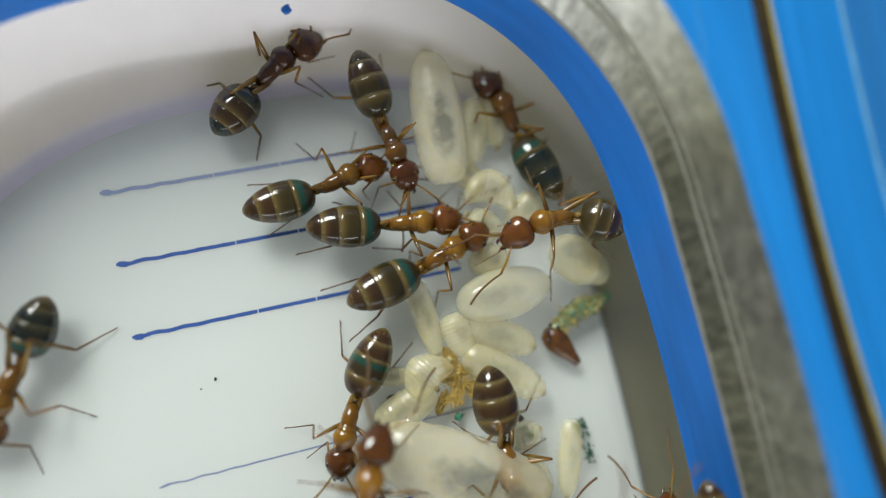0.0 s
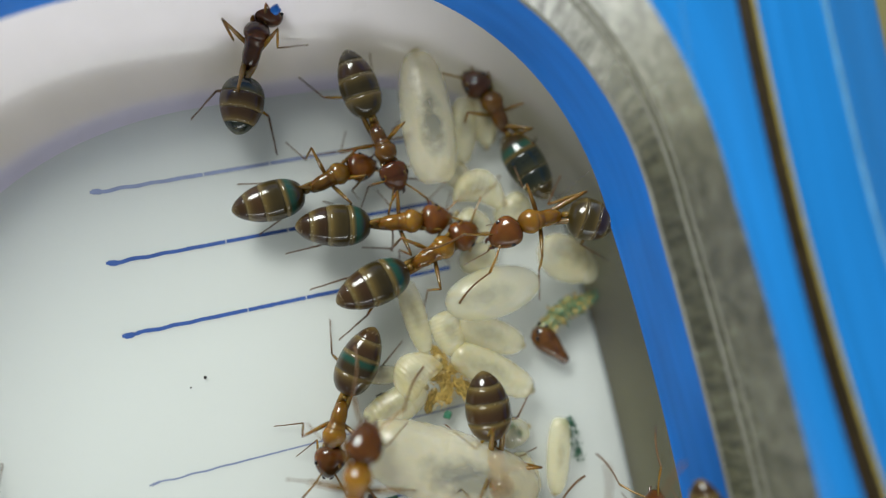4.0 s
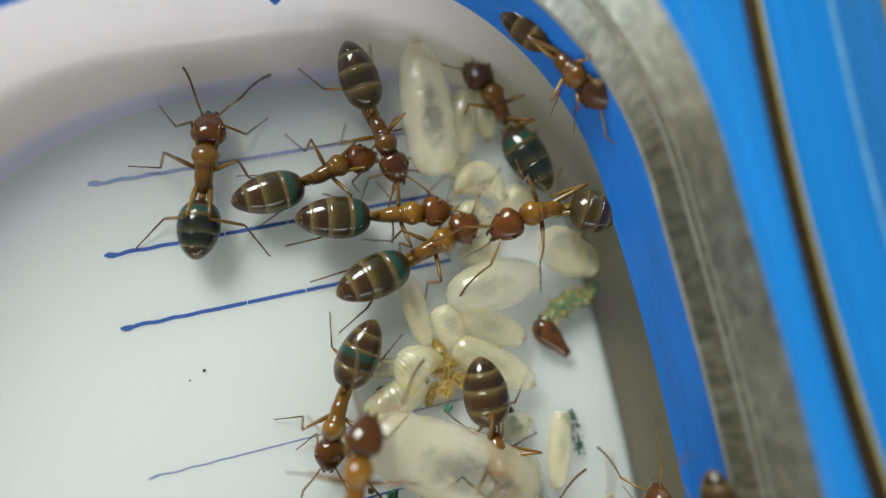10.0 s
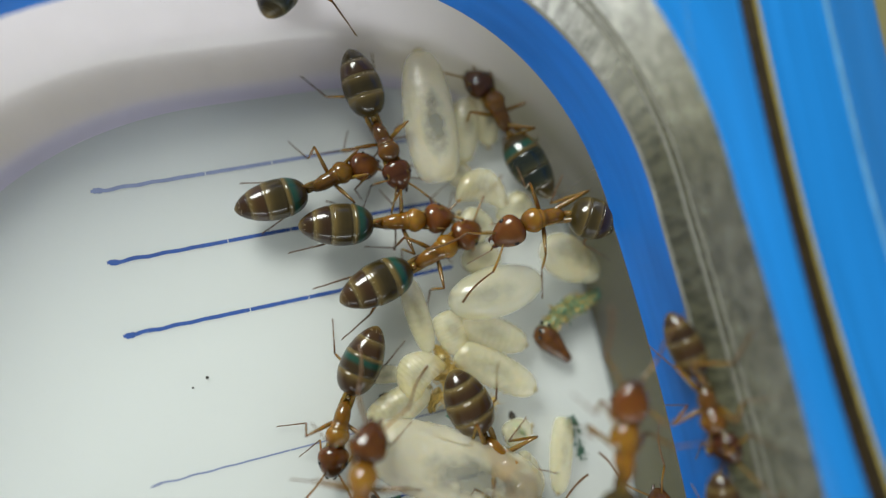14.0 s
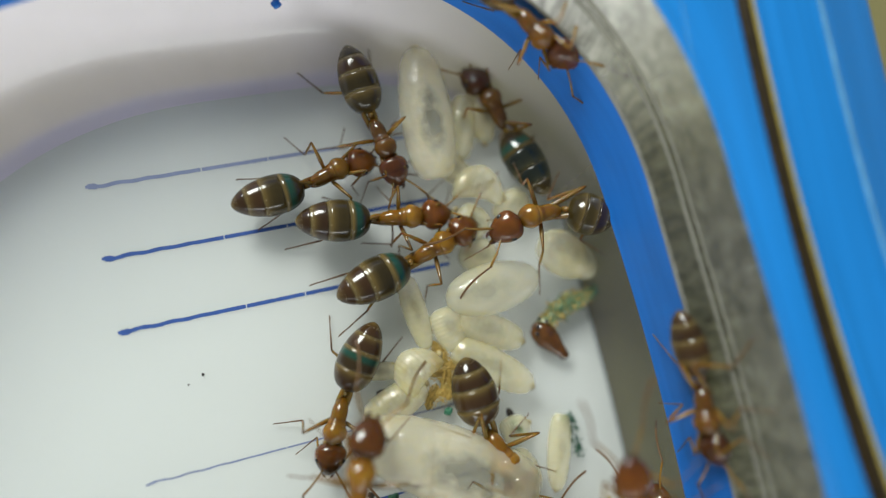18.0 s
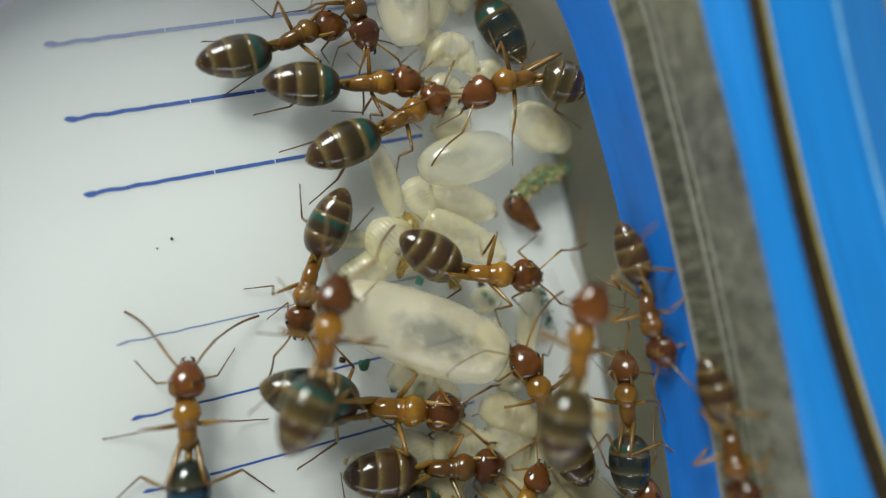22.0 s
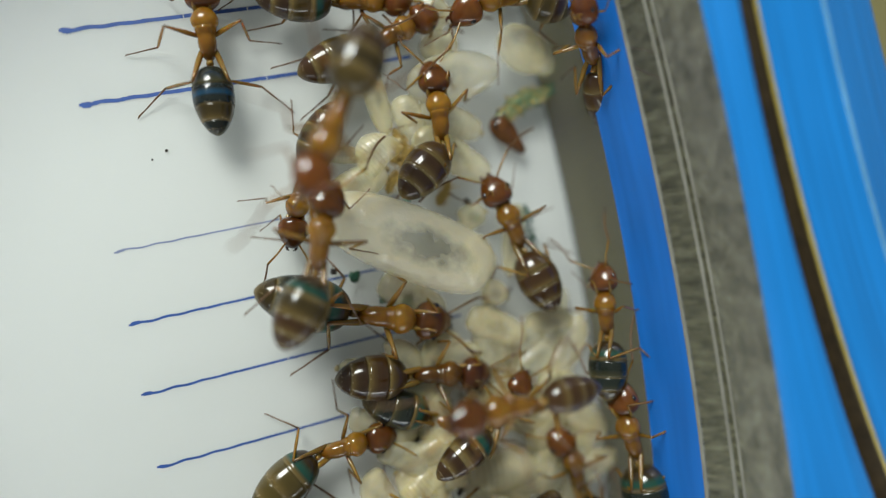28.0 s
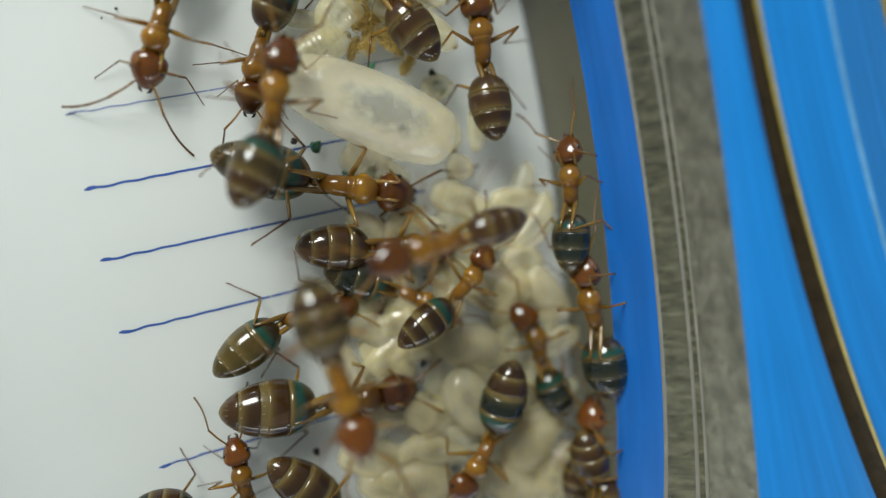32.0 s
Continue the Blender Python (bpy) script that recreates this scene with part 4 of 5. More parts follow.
ant("small amber ant turned towards the pile", (13.52, -16.72, 0.40), (-0.27, 0.96, 0), size=0.92, height=1.20, head=28, tail=10, long=0.96, tail_tone='deep', band='thin', fat=0.95)
ant("amber ant at the lower end of the pile", (0.28, -22.08, 0.10), (-0.20, 0.98, 0), size=0.80, height=1.37, head=2, tail=8, long=0.84, tail_tone='olive')
ant("brown ant with banded abdomen among the others", (5.09, -24.50, 0.40), (0.68, -0.74, 0), size=1.06, height=1.04, head=3, tail=5, long=1.25, tail_tone='brown', band='wide')
ant("ant with shining dark abdomen near the lower edge", (-0.78, -23.36, 0.10), (0.95, -0.32, 0), size=0.80, height=1.37, head=-3, tail=1, long=1.01, tail_tone='dark')
ant("amber ant low by the wall", (15.96, -21.13, 0.80), (0.29, 0.96, 0), size=0.80, height=1.50, head=8, tail=3, long=0.94, tail_tone='brown', tone='red')
ant("amber ant climbing the tub's inner wall", (14.64, -9.29, 2.70), (-0.05, 1.00, 0.00), up=(-0.70, -0.15, 0.70), height=0.80, tail_tone='deep', feel=(60, 20), size=0.9, head=10)
ant("golden ant clinging to the wall beside others", (15.80, -14.59, 2.84), (-0.28, 0.96, 0.00), up=(-0.70, -0.15, 0.70), height=0.80, tail_tone='deep', fat=1.1, size=1.0, feel=(50, 30))
ant("amber ant half hidden against the wall", (16.39, -21.31, 2.47), (-0.22, 0.98, 0.00), up=(-0.70, -0.15, 0.70), height=0.80, tail_tone='brown', size=0.95)
ant("brown ant on the wall in the crowd", (16.62, -24.04, 2.47), (0.22, -0.98, 0.00), up=(-0.70, -0.15, 0.70), height=0.80, tail_tone='brown', size=0.95)
roamer, roamer_legs = ant("dark reddish ant walking up the pale floor", (-2.12, 10.92, 0.05), (0.73, 0.68, 0.00), up=(0.00, 0.00, 1.00), height=0.95, tone='dark', tail_tone='dark', band='thin', tail=8, fat=0.95, long=0.85, head=-12, feel=(70, 15), elbow=(-35, 40), feet={(2, 1): (-3.30, 2.17, 0.10), (2, -1): (-3.69, -2.33, 0.10), (1, -1): (0.69, -1.96, 0.10), (1, 1): (0.02, 2.24, 0.10), (0, -1): (2.33, -1.14, 0.10)})
wanderer, wanderer_legs = ant("dark olive ant crossing the white floor", (-11.77, -2.29, 0.05), (-0.12, -0.99, 0.00), up=(0.00, 0.00, 1.00), height=0.95, tone='red', tail_tone='deep', band='thin', long=0.85, fat=0.9, feel=(25, 45), elbow=(-12, 10), spread=1.18)
scout, scout_legs = ant("amber ant with blue-black abdomen on the white floor", (-3.48, -8.21, 0.05), (-0.11, 0.99, 0.00), up=(0.00, 0.00, 1.00), height=0.95, tone='red', tail_tone='ink', band='thin', fat=0.88, feel=(35, 40), elbow=(-15, -25), spread=1.15)
turner, turner_legs = ant("dark brown banded ant turning on the brood", (7.57, -5.69, 1.00), (0.23, -0.97, 0.00), up=(0.00, 0.00, 1.00), height=1.10, tone='red', tail_tone='brown', band='wide', feel=(45, 40), elbow=(30, 20), feet={(2, 1): (-2.94, 2.46, 0.03), (1, 1): (-0.35, 2.03, 0.03), (1, -1): (1.04, -2.69, 0.03), (2, -1): (-1.88, -1.48, 0.03)})
climber, climber_legs = ant("amber ant walking up past the big larva", (11.09, -6.78, 0.80), (0.01, 1.00, 0.00), up=(0.00, 0.00, 1.00), height=1.10, tone='red', tail_tone='brown', band='wide', feel=(55, 50), elbow=(-45, -30))
wall_runner, wall_runner_legs = ant("brown ant running down the blue wall", (14.20, 0.22, 4.77), (0.19, -0.98, 0.00), up=(-0.85, -0.19, 0.50), height=0.95, tone='warm', tail_tone='brown', band='thin', size=0.9, tail=3, fat=0.78)
wall_walker, wall_walker_legs = ant("second brown ant on the blue wall", (12.26, 4.46, 4.57), (0.21, -0.98, 0.00), up=(-0.85, -0.19, 0.50), height=0.95, tone='warm', tail_tone='brown', band='thin', size=0.9, fat=0.78)
cover_walker, cover_walker_legs = ant("amber ant walking upside down under the clear cover", (9.97, -3.55, 7.45), (-0.17, 0.99, 0.00), up=(0.00, 0.00, -1.00), height=0.95, tone='red', tail_tone='olive', band='wide')
cover_rester, cover_rester_legs = ant("amber ant resting upside down under the clear cover", (8.41, -12.40, 7.45), (-0.99, -0.14, 0.00), up=(0.00, 0.00, -1.00), height=0.95, tone='red', tail_tone='brown', band='thin', fat=0.72, long=0.85)
lurker, lurker_legs = ant("bristly brown ant clinging low on the blue wall", (16.32, -8.88, 4.57), (0.13, -0.99, 0.00), up=(-0.85, -0.19, 0.50), height=0.95, tone='red', tail_tone='brown', band='thin', size=0.9, fat=0.85)
larva("large pale translucent larva with dark gut", 4.73, 8.83, 1.30, 99, 5.97, 2.37, M_BIGLARVA, "larva", ripple=0.005)
larva("large cream larva lying across the pile", 5.60, -6.16, 1.70, 160, 7.81, 3.27, M_BIGLARVA, "larva", ripple=0.006)
larva("glossy white oval pupa", 7.69, 1.16, 1.30, 16, 4.42, 2.25, M_PUPA, "pupa")
larva("cream pupa by the wall", 11.06, 2.70, 1.10, -33, 2.73, 2.07, M_LARVA, "pupa")
larva("small round pale pupa", 11.79, 2.46, 1.10, -48, 2.03, 1.52, M_PUPA, "pupa")
larva("curled cream larva with segments", 7.17, 5.66, 1.00, -10, 2.36, 1.55, M_LARVA, "larva", bend=0.35)
larva("cream larva behind the large one", 6.51, 8.52, 0.60, -93, 3.03, 1.33, M_LARVA, "larva")
larva("cream larva at the corner", 7.53, 9.13, 0.50, -84, 2.53, 1.29, M_LARVA, "larva")
larva("cream larva among ants", 6.20, 6.50, 0.50, -37, 1.63, 1.27, M_LARVA, "larva")
larva("thin larva with bubbles along it", 4.33, 0.11, 0.80, -72, 3.30, 1.07, M_LARVA, "larva")
larva("small round cream larva", 5.80, -0.62, 0.80, -65, 1.98, 1.42, M_LARVA, "larva")
larva("cream larva with faint gut", 7.67, -0.67, 0.80, -18, 3.13, 1.53, M_LARVA, "larva")
larva("cream larva under the turning ant", 7.74, -2.25, 0.90, -26, 3.97, 1.62, M_LARVA, "larva")
larva("segmented pale cream larva", 4.41, -2.37, 0.90, 47, 2.21, 1.63, M_LARVA, "larva", bend=0.3)
larva("segmented cream larva beside crumbs", 3.56, -3.68, 0.70, 31, 2.90, 1.58, M_LARVA, "larva")
larva("upright small larva with green crumbs", 10.78, -6.01, 0.60, -95, 3.34, 1.09, M_LARVA, "larva")
larva("cream larva near the wall", 9.10, -6.77, 0.70, -60, 2.01, 1.47, M_LARVA, "larva")
larva("pale larva under ants", 6.91, 4.18, 0.70, 143, 1.62, 1.51, M_LARVA, "larva")
larva("pale pupa under ants", 7.19, 2.68, 0.60, -164, 1.89, 1.51, M_LARVA, "pupa")
larva("cream larva under the pile", 8.82, 4.91, 0.50, -135, 1.90, 1.44, M_LARVA, "larva")
larva("pale small slender larva", 3.02, -2.37, 0.50, 1, 1.81, 0.82, M_LARVA, "larva")
larva("pale larva beside the big one", 8.78, -4.96, 0.60, 19, 1.36, 1.23, M_LARVA, "larva")
larva("round cream larva by legs", 9.83, -8.45, 0.80, -24, 1.22, 1.16, M_CREAM, "larva")
larva("segmented larva with shine", 9.91, -10.04, 0.80, -22, 3.02, 1.58, M_CREAM, "larva")
larva("small larva by the wall", 12.55, -9.85, 0.60, 6, 2.37, 1.20, M_CREAM, "larva")
larva("cream larva among legs", 6.02, -8.63, 0.60, -26, 3.33, 1.63, M_CREAM, "larva")
larva("crumpled white oval pupa", 10.29, -19.24, 1.10, -62, 3.47, 2.20, M_PUPA, "pupa")
larva("cream larva under the lower ants", 8.03, -19.69, 0.80, -55, 2.08, 1.61, M_CREAM, "larva")
larva("cream larva in the lower pile", 9.03, -21.56, 0.70, -11, 2.92, 1.53, M_CREAM, "larva")
larva("long cream larva in the lower pile", 13.56, -21.23, 0.80, 49, 3.47, 2.46, M_CREAM, "larva")
larva("pale larva low in the pile", 6.56, -17.00, 0.60, 39, 2.33, 1.54, M_CREAM, "larva")
larva("cream larva beneath legs", 8.15, -15.67, 0.50, -20, 2.56, 1.82, M_CREAM, "larva")
larva("broad cream larva under ants", 10.20, -16.69, 0.50, 6, 3.33, 2.12, M_CREAM, "larva")
larva("pale larva by crumbs", 8.31, -23.02, 0.60, -6, 2.73, 2.12, M_CREAM, "larva")
larva("cream larva at the pile's foot", 12.24, -23.31, 0.60, -22, 3.13, 2.19, M_CREAM, "larva")
larva("cream larva near the blue wall", 14.28, -14.43, 0.50, -47, 3.09, 1.90, M_CREAM, "larva")
larva("pale larva at the lower edge", 5.54, -21.84, 0.50, -24, 2.54, 1.55, M_CREAM, "larva")
larva("cream larva in the crowd", 12.21, -14.07, 0.60, 14, 2.03, 1.60, M_CREAM, "larva")
larva("long pale larva below", 9.41, -25.17, 0.70, -3, 3.88, 2.41, M_CREAM, "larva")
larva("cream larva lower down", 13.42, -26.10, 0.70, 15, 3.05, 2.49, M_CREAM, "larva")
larva("cream larva at the low end", 5.93, -24.57, 0.50, 15, 2.17, 1.83, M_CREAM, "larva")
crumb("floor_speck", "tiny black speck on the white floor", -4.33, -2.40, 0.06, 0.14, M_SOIL, 1)
crumb("floor_speck", "tiny grey fibre speck on the white floor", -4.88, -2.80, 0.05, 0.09, M_SOIL, 2)
crumb("pebble", "small dark grain beside larvae", 2.93, -3.32, 0.15, 0.34, M_SOIL, 3)
crumb("green_crumb", "green crumb of dyed food", 5.86, -4.15, 0.35, 0.39, M_CRUMB, 25)
crumb("green_crumb", "green crumb of dyed food", 4.20, -3.25, 0.35, 0.32, M_CRUMB, 26)
crumb("green_crumb", "green crumb of dyed food", 9.11, -5.02, 0.35, 0.30, M_CRUMB, 27)
crumb("green_crumb", "green crumb of dyed food", 3.49, -7.67, 0.35, 0.53, M_CRUMB, 40)
crumb("green_crumb", "green crumb of dyed food", 4.71, -8.79, 0.35, 0.29, M_CRUMB, 41)
crumb("green_crumb", "green crumb of dyed food", 5.83, -8.95, 0.35, 0.54, M_CRUMB, 42)
crumb("green_crumb", "green crumb of dyed food", 6.58, -8.98, 0.35, 0.30, M_CRUMB, 43)
crumb("green_crumb", "green crumb of dyed food", 8.81, -4.71, 0.35, 0.30, M_CRUMB, 44)
crumb("dark_crumb", "dark grain among the brood", 3.39, -21.31, 0.30, 0.36, M_SOIL, 60)
crumb("dark_crumb", "dark grain among the brood", 6.34, -15.11, 0.30, 0.46, M_SOIL, 61)
crumb("dark_crumb", "dark grain among the brood", 5.96, -8.61, 0.30, 0.40, M_SOIL, 62)
crumb("dark_crumb", "dark grain among the brood", 2.54, -7.47, 0.30, 0.29, M_SOIL, 63)
crumb("dark_crumb", "dark grain among the brood", 8.64, -4.28, 0.30, 0.36, M_SOIL, 64)
crumb("dark_crumb", "dark grain among the brood", 12.66, -9.55, 0.30, 0.37, M_SOIL, 65)
crumb("dark_crumb", "dark grain among the brood", 13.52, -9.54, 0.30, 0.43, M_SOIL, 66)
chaff("golden frayed flake of dry chaff among the brood", 5.51, -2.01, 0.60, 1.51, 80, -65)
chaff("golden frayed flake of dry chaff among the brood", 5.71, -2.97, 0.60, 1.27, 81, -80)
chaff("golden frayed flake of dry chaff among the brood", 5.07, -3.48, 0.60, 1.07, 82, 70)
chaff("golden frayed flake of dry chaff among the brood", 5.39, -1.47, 0.60, 0.83, 83, -50)
chaff("golden frayed flake of dry chaff among the brood", 5.67, -2.34, 0.60, 1.36, 95, 20)
chaff("golden frayed flake of dry chaff among the brood", 6.66, -3.11, 0.60, 1.48, 96, -40)
chaff("golden frayed flake of dry chaff among the brood", 7.46, -3.95, 0.60, 1.14, 97, 60)
chaff("golden frayed flake of dry chaff among the brood", 5.43, -3.35, 0.60, 0.97, 98, -10)
insect_remains("amber and green remains of a dead insect on the white floor", [(9.89, -0.52, 0.60), (10.44, -0.22, 0.70), (10.84, 0.24, 0.80), (11.38, 0.57, 0.80), (12.08, 0.75, 0.70), (12.68, 1.17, 0.60)], (11.38, -1.94, 0.45))

mouldy_clump("ragged green clump of food beside a small larva", 11.42, -4.85, 0.22, 0.75, 301)
mouldy_clump("ragged green clump of food beside a small larva", 11.78, -5.85, 0.20, 0.62, 302)
crumb("blue_fleck", "tiny blue fleck stuck on the far wall", -1.71, 12.45, 2.85, 0.42, M_BLUE_IN, 310)

# the bed of brood under the lower ants
bed = random.Random(11)
for row in range(12):
    for col in range(7):
        u = 1.4 + col * 1.45 + (row % 2) * 0.7 + bed.uniform(-0.4, 0.4) - 0.05 * row
        v = -12.6 - row * 1.4 + bed.uniform(-0.35, 0.35)
        x, y = plan(u, v)
        larva("cream larva lying in the brood bed", x, y, 0.40 + 0.25 * bed.random(), bed.uniform(0, 360), bed.uniform(2.0, 3.4), bed.uniform(1.1, 1.6), M_CREAM if bed.random() < 0.8 else M_PUPA, "larva", bend=bed.uniform(-0.3, 0.3))
for k in range(46):
    u, v = bed.uniform(1.0, 10.5), bed.uniform(-27, -12)
    x, y = plan(u, v)
    crumb("dark_crumb" if k % 3 else "green_crumb", "dark grain among the brood" if k % 3 else "green crumb of dyed food", x, y, 0.1 + (0.6 if k % 2 else 0), bed.uniform(0.15, 0.4), M_SOIL if k % 3 else M_CRUMB, 200 + k)


# ---- what moves ----
def march(a, legs, rows, up):
    """Walks an ant along rows of (seconds, place in mm, heading), its legs swinging in two sets of three while it goes."""
    walk(a, [(t, along(p, d, up)) for t, p, d in rows])
    times = [r[0] for r in rows]
    places = [Vector(r[1]) for r in rows]
    gone = [0.0]
    for k in range(1, len(rows)):
        turn = Vector(rows[k][2]).angle(Vector(rows[k - 1][2]), 0.0)
        gone.append(gone[-1] + (places[k] - places[k - 1]).length + 1.2 * turn)
    steps = []
    t = 0.0
    while t < 32.001:
        k = max(i for i in range(len(times)) if times[i] <= t + 1e-6)
        if k == len(times) - 1:
            s, pace = gone[-1], 0.0
        else:
            q = (t - times[k]) / (times[k + 1] - times[k])
            s = gone[k] + (gone[k + 1] - gone[k]) * q
            pace = (gone[k + 1] - gone[k]) / (times[k + 1] - times[k])
        steps.append((round(t, 2), s, pace))
        t += 0.1
    for femur, rest, side, i in legs:
        keys = []
        phase = 0.0 if (i + (side > 0)) % 2 else math.pi
        for n, (t, s, pace) in enumerate(steps):
            swing = 17.0 * min(1.0, pace / 1.5) * math.sin(s * 2.6 + phase)
            if n and n < len(steps) - 1 and abs(swing) < 0.2 and keys and abs(keys[-1][1]) < 0.2 and steps[n + 1][2] < 0.05:
                continue
            keys.append((t, swing))
        walk(femur, [(t, rest.normalized() @ Matrix.Identity(4) if abs(w) < 1e-3 else swung(rest, w)) for t, w in keys])


def wag(a, rows):
    """Turns an ant's abdomen: rows of (seconds, degrees to its left)."""
    tail = next(c for c in a.children if c.name.startswith("gaster"))
    walk(tail, [(t, at(-1.28, 0, 1.0, 0, 0, w) @ pose(0, 0, 0, 0, 8, 0)) for t, w in rows])


def swung(rest, degrees):
    """A leg's pose turned about the upright through its hip."""
    hip = rest.translation
    return Matrix.Translation(hip) @ pose(0, 0, 0, 0, 0, degrees) @ Matrix.Translation(-hip) @ rest


def motions():
    march(lurker, lurker_legs, [
        (0.00, (15.52, -9.42, 5.25), (0.15, -0.99, -0.05)),
        (8.00, (15.74, -9.26, 5.97), (0.16, -0.99, -0.03)),
        (14.00, (15.84, -9.21, 6.06), (0.13, -0.99, -0.02)),
        (16.50, (15.94, -11.39, 5.67), (0.14, -0.99, -0.03)),
        (20.00, (17.12, -21.66, 5.43), (0.09, -0.99, 0.06)),
        (25.00, (19.47, -35.06, 8.07), (0.21, -0.98, 0.00)),
        (32.00, (19.47, -35.06, 8.07), (0.21, -0.98, 0.00))], (-0.85, -0.19, 0.50))
    march(roamer, roamer_legs, [
        (0.00, (-2.20, 10.72, 0.15), (0.69, 0.72, 0.11)),
        (1.00, (-1.93, 10.71, 0.15), (0.68, 0.72, 0.10)),
        (2.00, (-2.28, 10.97, 0.25), (0.60, 0.79, 0.14)),
        (3.00, (-2.15, 11.28, 0.60), (0.53, 0.84, 0.13)),
        (3.50, (-2.44, 11.24, 0.45), (0.39, 0.91, 0.16)),
        (4.50, (-2.66, 11.87, 1.10), (0.12, 0.98, 0.17)),
        (5.50, (-2.78, 12.55, 1.95), (-0.04, 1.00, 0.02)),
        (6.00, (-2.41, 14.94, 2.05), (-0.03, 1.00, 0.00)),
        (7.00, (-3.00, 16.14, 2.05), (-0.03, 1.00, 0.00)),
        (8.00, (-3.28, 18.62, 2.05), (-0.10, 1.00, 0.00)),
        (32.00, (-3.28, 18.62, 2.05), (-0.10, 1.00, 0.00))], (0.00, 0.00, 1.00))
    march(wanderer, wanderer_legs, [
        (0.00, (-11.75, -2.60, 0.05), (-0.35, -0.94, 0.00)),
        (1.00, (-11.58, -4.37, 0.05), (-0.16, -0.99, 0.00)),
        (2.00, (-11.73, -5.11, 0.05), (-0.13, -0.99, 0.00)),
        (2.50, (-11.68, -6.82, 0.05), (-0.13, -0.99, 0.00)),
        (3.50, (-11.89, -8.98, 0.05), (-0.07, -1.00, 0.00)),
        (4.50, (-11.92, -10.23, 0.05), (0.81, -0.58, 0.00)),
        (6.00, (-11.03, -9.99, 0.05), (0.94, 0.35, 0.00)),
        (7.20, (-10.76, -8.34, 0.05), (0.10, 1.00, 0.00)),
        (8.00, (-10.43, -4.83, 0.05), (-0.22, 0.97, 0.00)),
        (8.50, (-10.99, -3.25, 0.05), (-0.13, 0.99, 0.00)),
        (9.00, (-8.70, -1.21, 0.05), (0.74, 0.68, 0.00)),
        (9.50, (-4.93, 2.52, 0.05), (0.58, 0.82, 0.00)),
        (10.00, (-4.47, 5.81, 0.05), (0.05, 1.00, 0.00)),
        (10.50, (-4.16, 9.26, 0.05), (0.43, 0.90, 0.04)),
        (11.00, (-2.45, 10.36, 0.10), (0.81, 0.59, 0.03)),
        (11.50, (-2.24, 10.56, 0.10), (0.55, 0.83, 0.12)),
        (12.00, (-2.18, 11.18, 0.30), (0.46, 0.87, 0.15)),
        (12.50, (-1.74, 12.08, 1.10), (0.41, 0.90, 0.16)),
        (13.00, (0.14, 13.26, 2.05), (0.81, 0.58, 0.00)),
        (13.50, (-1.03, 13.84, 2.05), (0.69, 0.73, 0.00)),
        (14.00, (-1.01, 15.42, 2.05), (0.30, 0.95, 0.00)),
        (14.50, (-1.32, 16.45, 2.05), (0.17, 0.98, 0.00)),
        (16.50, (-1.42, 18.28, 2.05), (0.04, 1.00, 0.00)),
        (32.00, (-1.42, 18.28, 2.05), (0.04, 1.00, 0.00))], (0.00, 0.00, 1.00))
    march(scout, scout_legs, [
        (0.00, (-3.60, -16.60, 0.05), (-0.03, 1.00, 0.00)),
        (17.00, (-3.60, -16.60, 0.05), (-0.03, 1.00, 0.00)),
        (19.00, (-3.45, -13.20, 0.05), (-0.03, 1.00, 0.00)),
        (20.00, (-3.31, -11.01, 0.05), (-0.00, 1.00, 0.00)),
        (20.50, (-3.01, -11.47, 0.05), (-0.05, 1.00, 0.00)),
        (21.00, (-3.27, -11.17, 0.05), (-0.13, 0.99, 0.00)),
        (21.50, (-2.92, -10.33, 0.05), (-0.02, 1.00, 0.00)),
        (22.00, (-3.48, -9.79, 0.05), (-0.04, 1.00, -0.00)),
        (22.50, (-3.83, -8.94, 0.05), (-0.12, 0.99, 0.00)),
        (23.00, (-3.41, -8.28, 0.05), (-0.15, 0.99, 0.00)),
        (23.50, (-4.13, -6.41, 0.05), (-0.32, 0.95, 0.00)),
        (24.00, (-4.76, -4.79, 0.05), (-0.40, 0.92, 0.00)),
        (24.50, (-3.95, -3.91, 0.05), (-0.04, 1.00, 0.00)),
        (25.00, (-3.68, -2.86, 0.05), (0.17, 0.99, 0.00)),
        (25.50, (-3.02, -0.87, 0.05), (0.34, 0.94, 0.00)),
        (26.50, (-2.75, 0.50, 0.05), (0.03, 1.00, 0.00)),
        (27.50, (-2.81, 1.84, 0.05), (-0.18, 0.98, 0.00)),
        (28.00, (-2.69, 2.26, 0.05), (-0.12, 0.99, 0.00)),
        (28.50, (-2.87, 2.30, 0.05), (-0.07, 1.00, 0.00)),
        (29.00, (-2.88, 2.23, 0.05), (-0.07, 1.00, -0.00)),
        (30.00, (-2.82, 1.14, 0.05), (-0.01, 1.00, 0.00)),
        (30.30, (-2.58, 1.36, 0.05), (0.61, 0.79, 0.00)),
        (30.60, (-1.71, 1.70, 0.05), (0.99, 0.11, 0.00)),
        (30.90, (-0.71, 1.13, 0.05), (0.64, -0.77, 0.00)),
        (31.25, (-0.52, -0.78, 0.05), (-0.16, -0.99, 0.00)),
        (31.50, (-1.64, -2.26, 0.05), (-0.21, -0.98, 0.00)),
        (31.75, (-2.11, -3.00, 0.05), (-0.15, -0.99, 0.00)),
        (32.00, (-2.60, -3.15, 0.05), (-0.27, -0.96, -0.00))], (0.00, 0.00, 1.00))
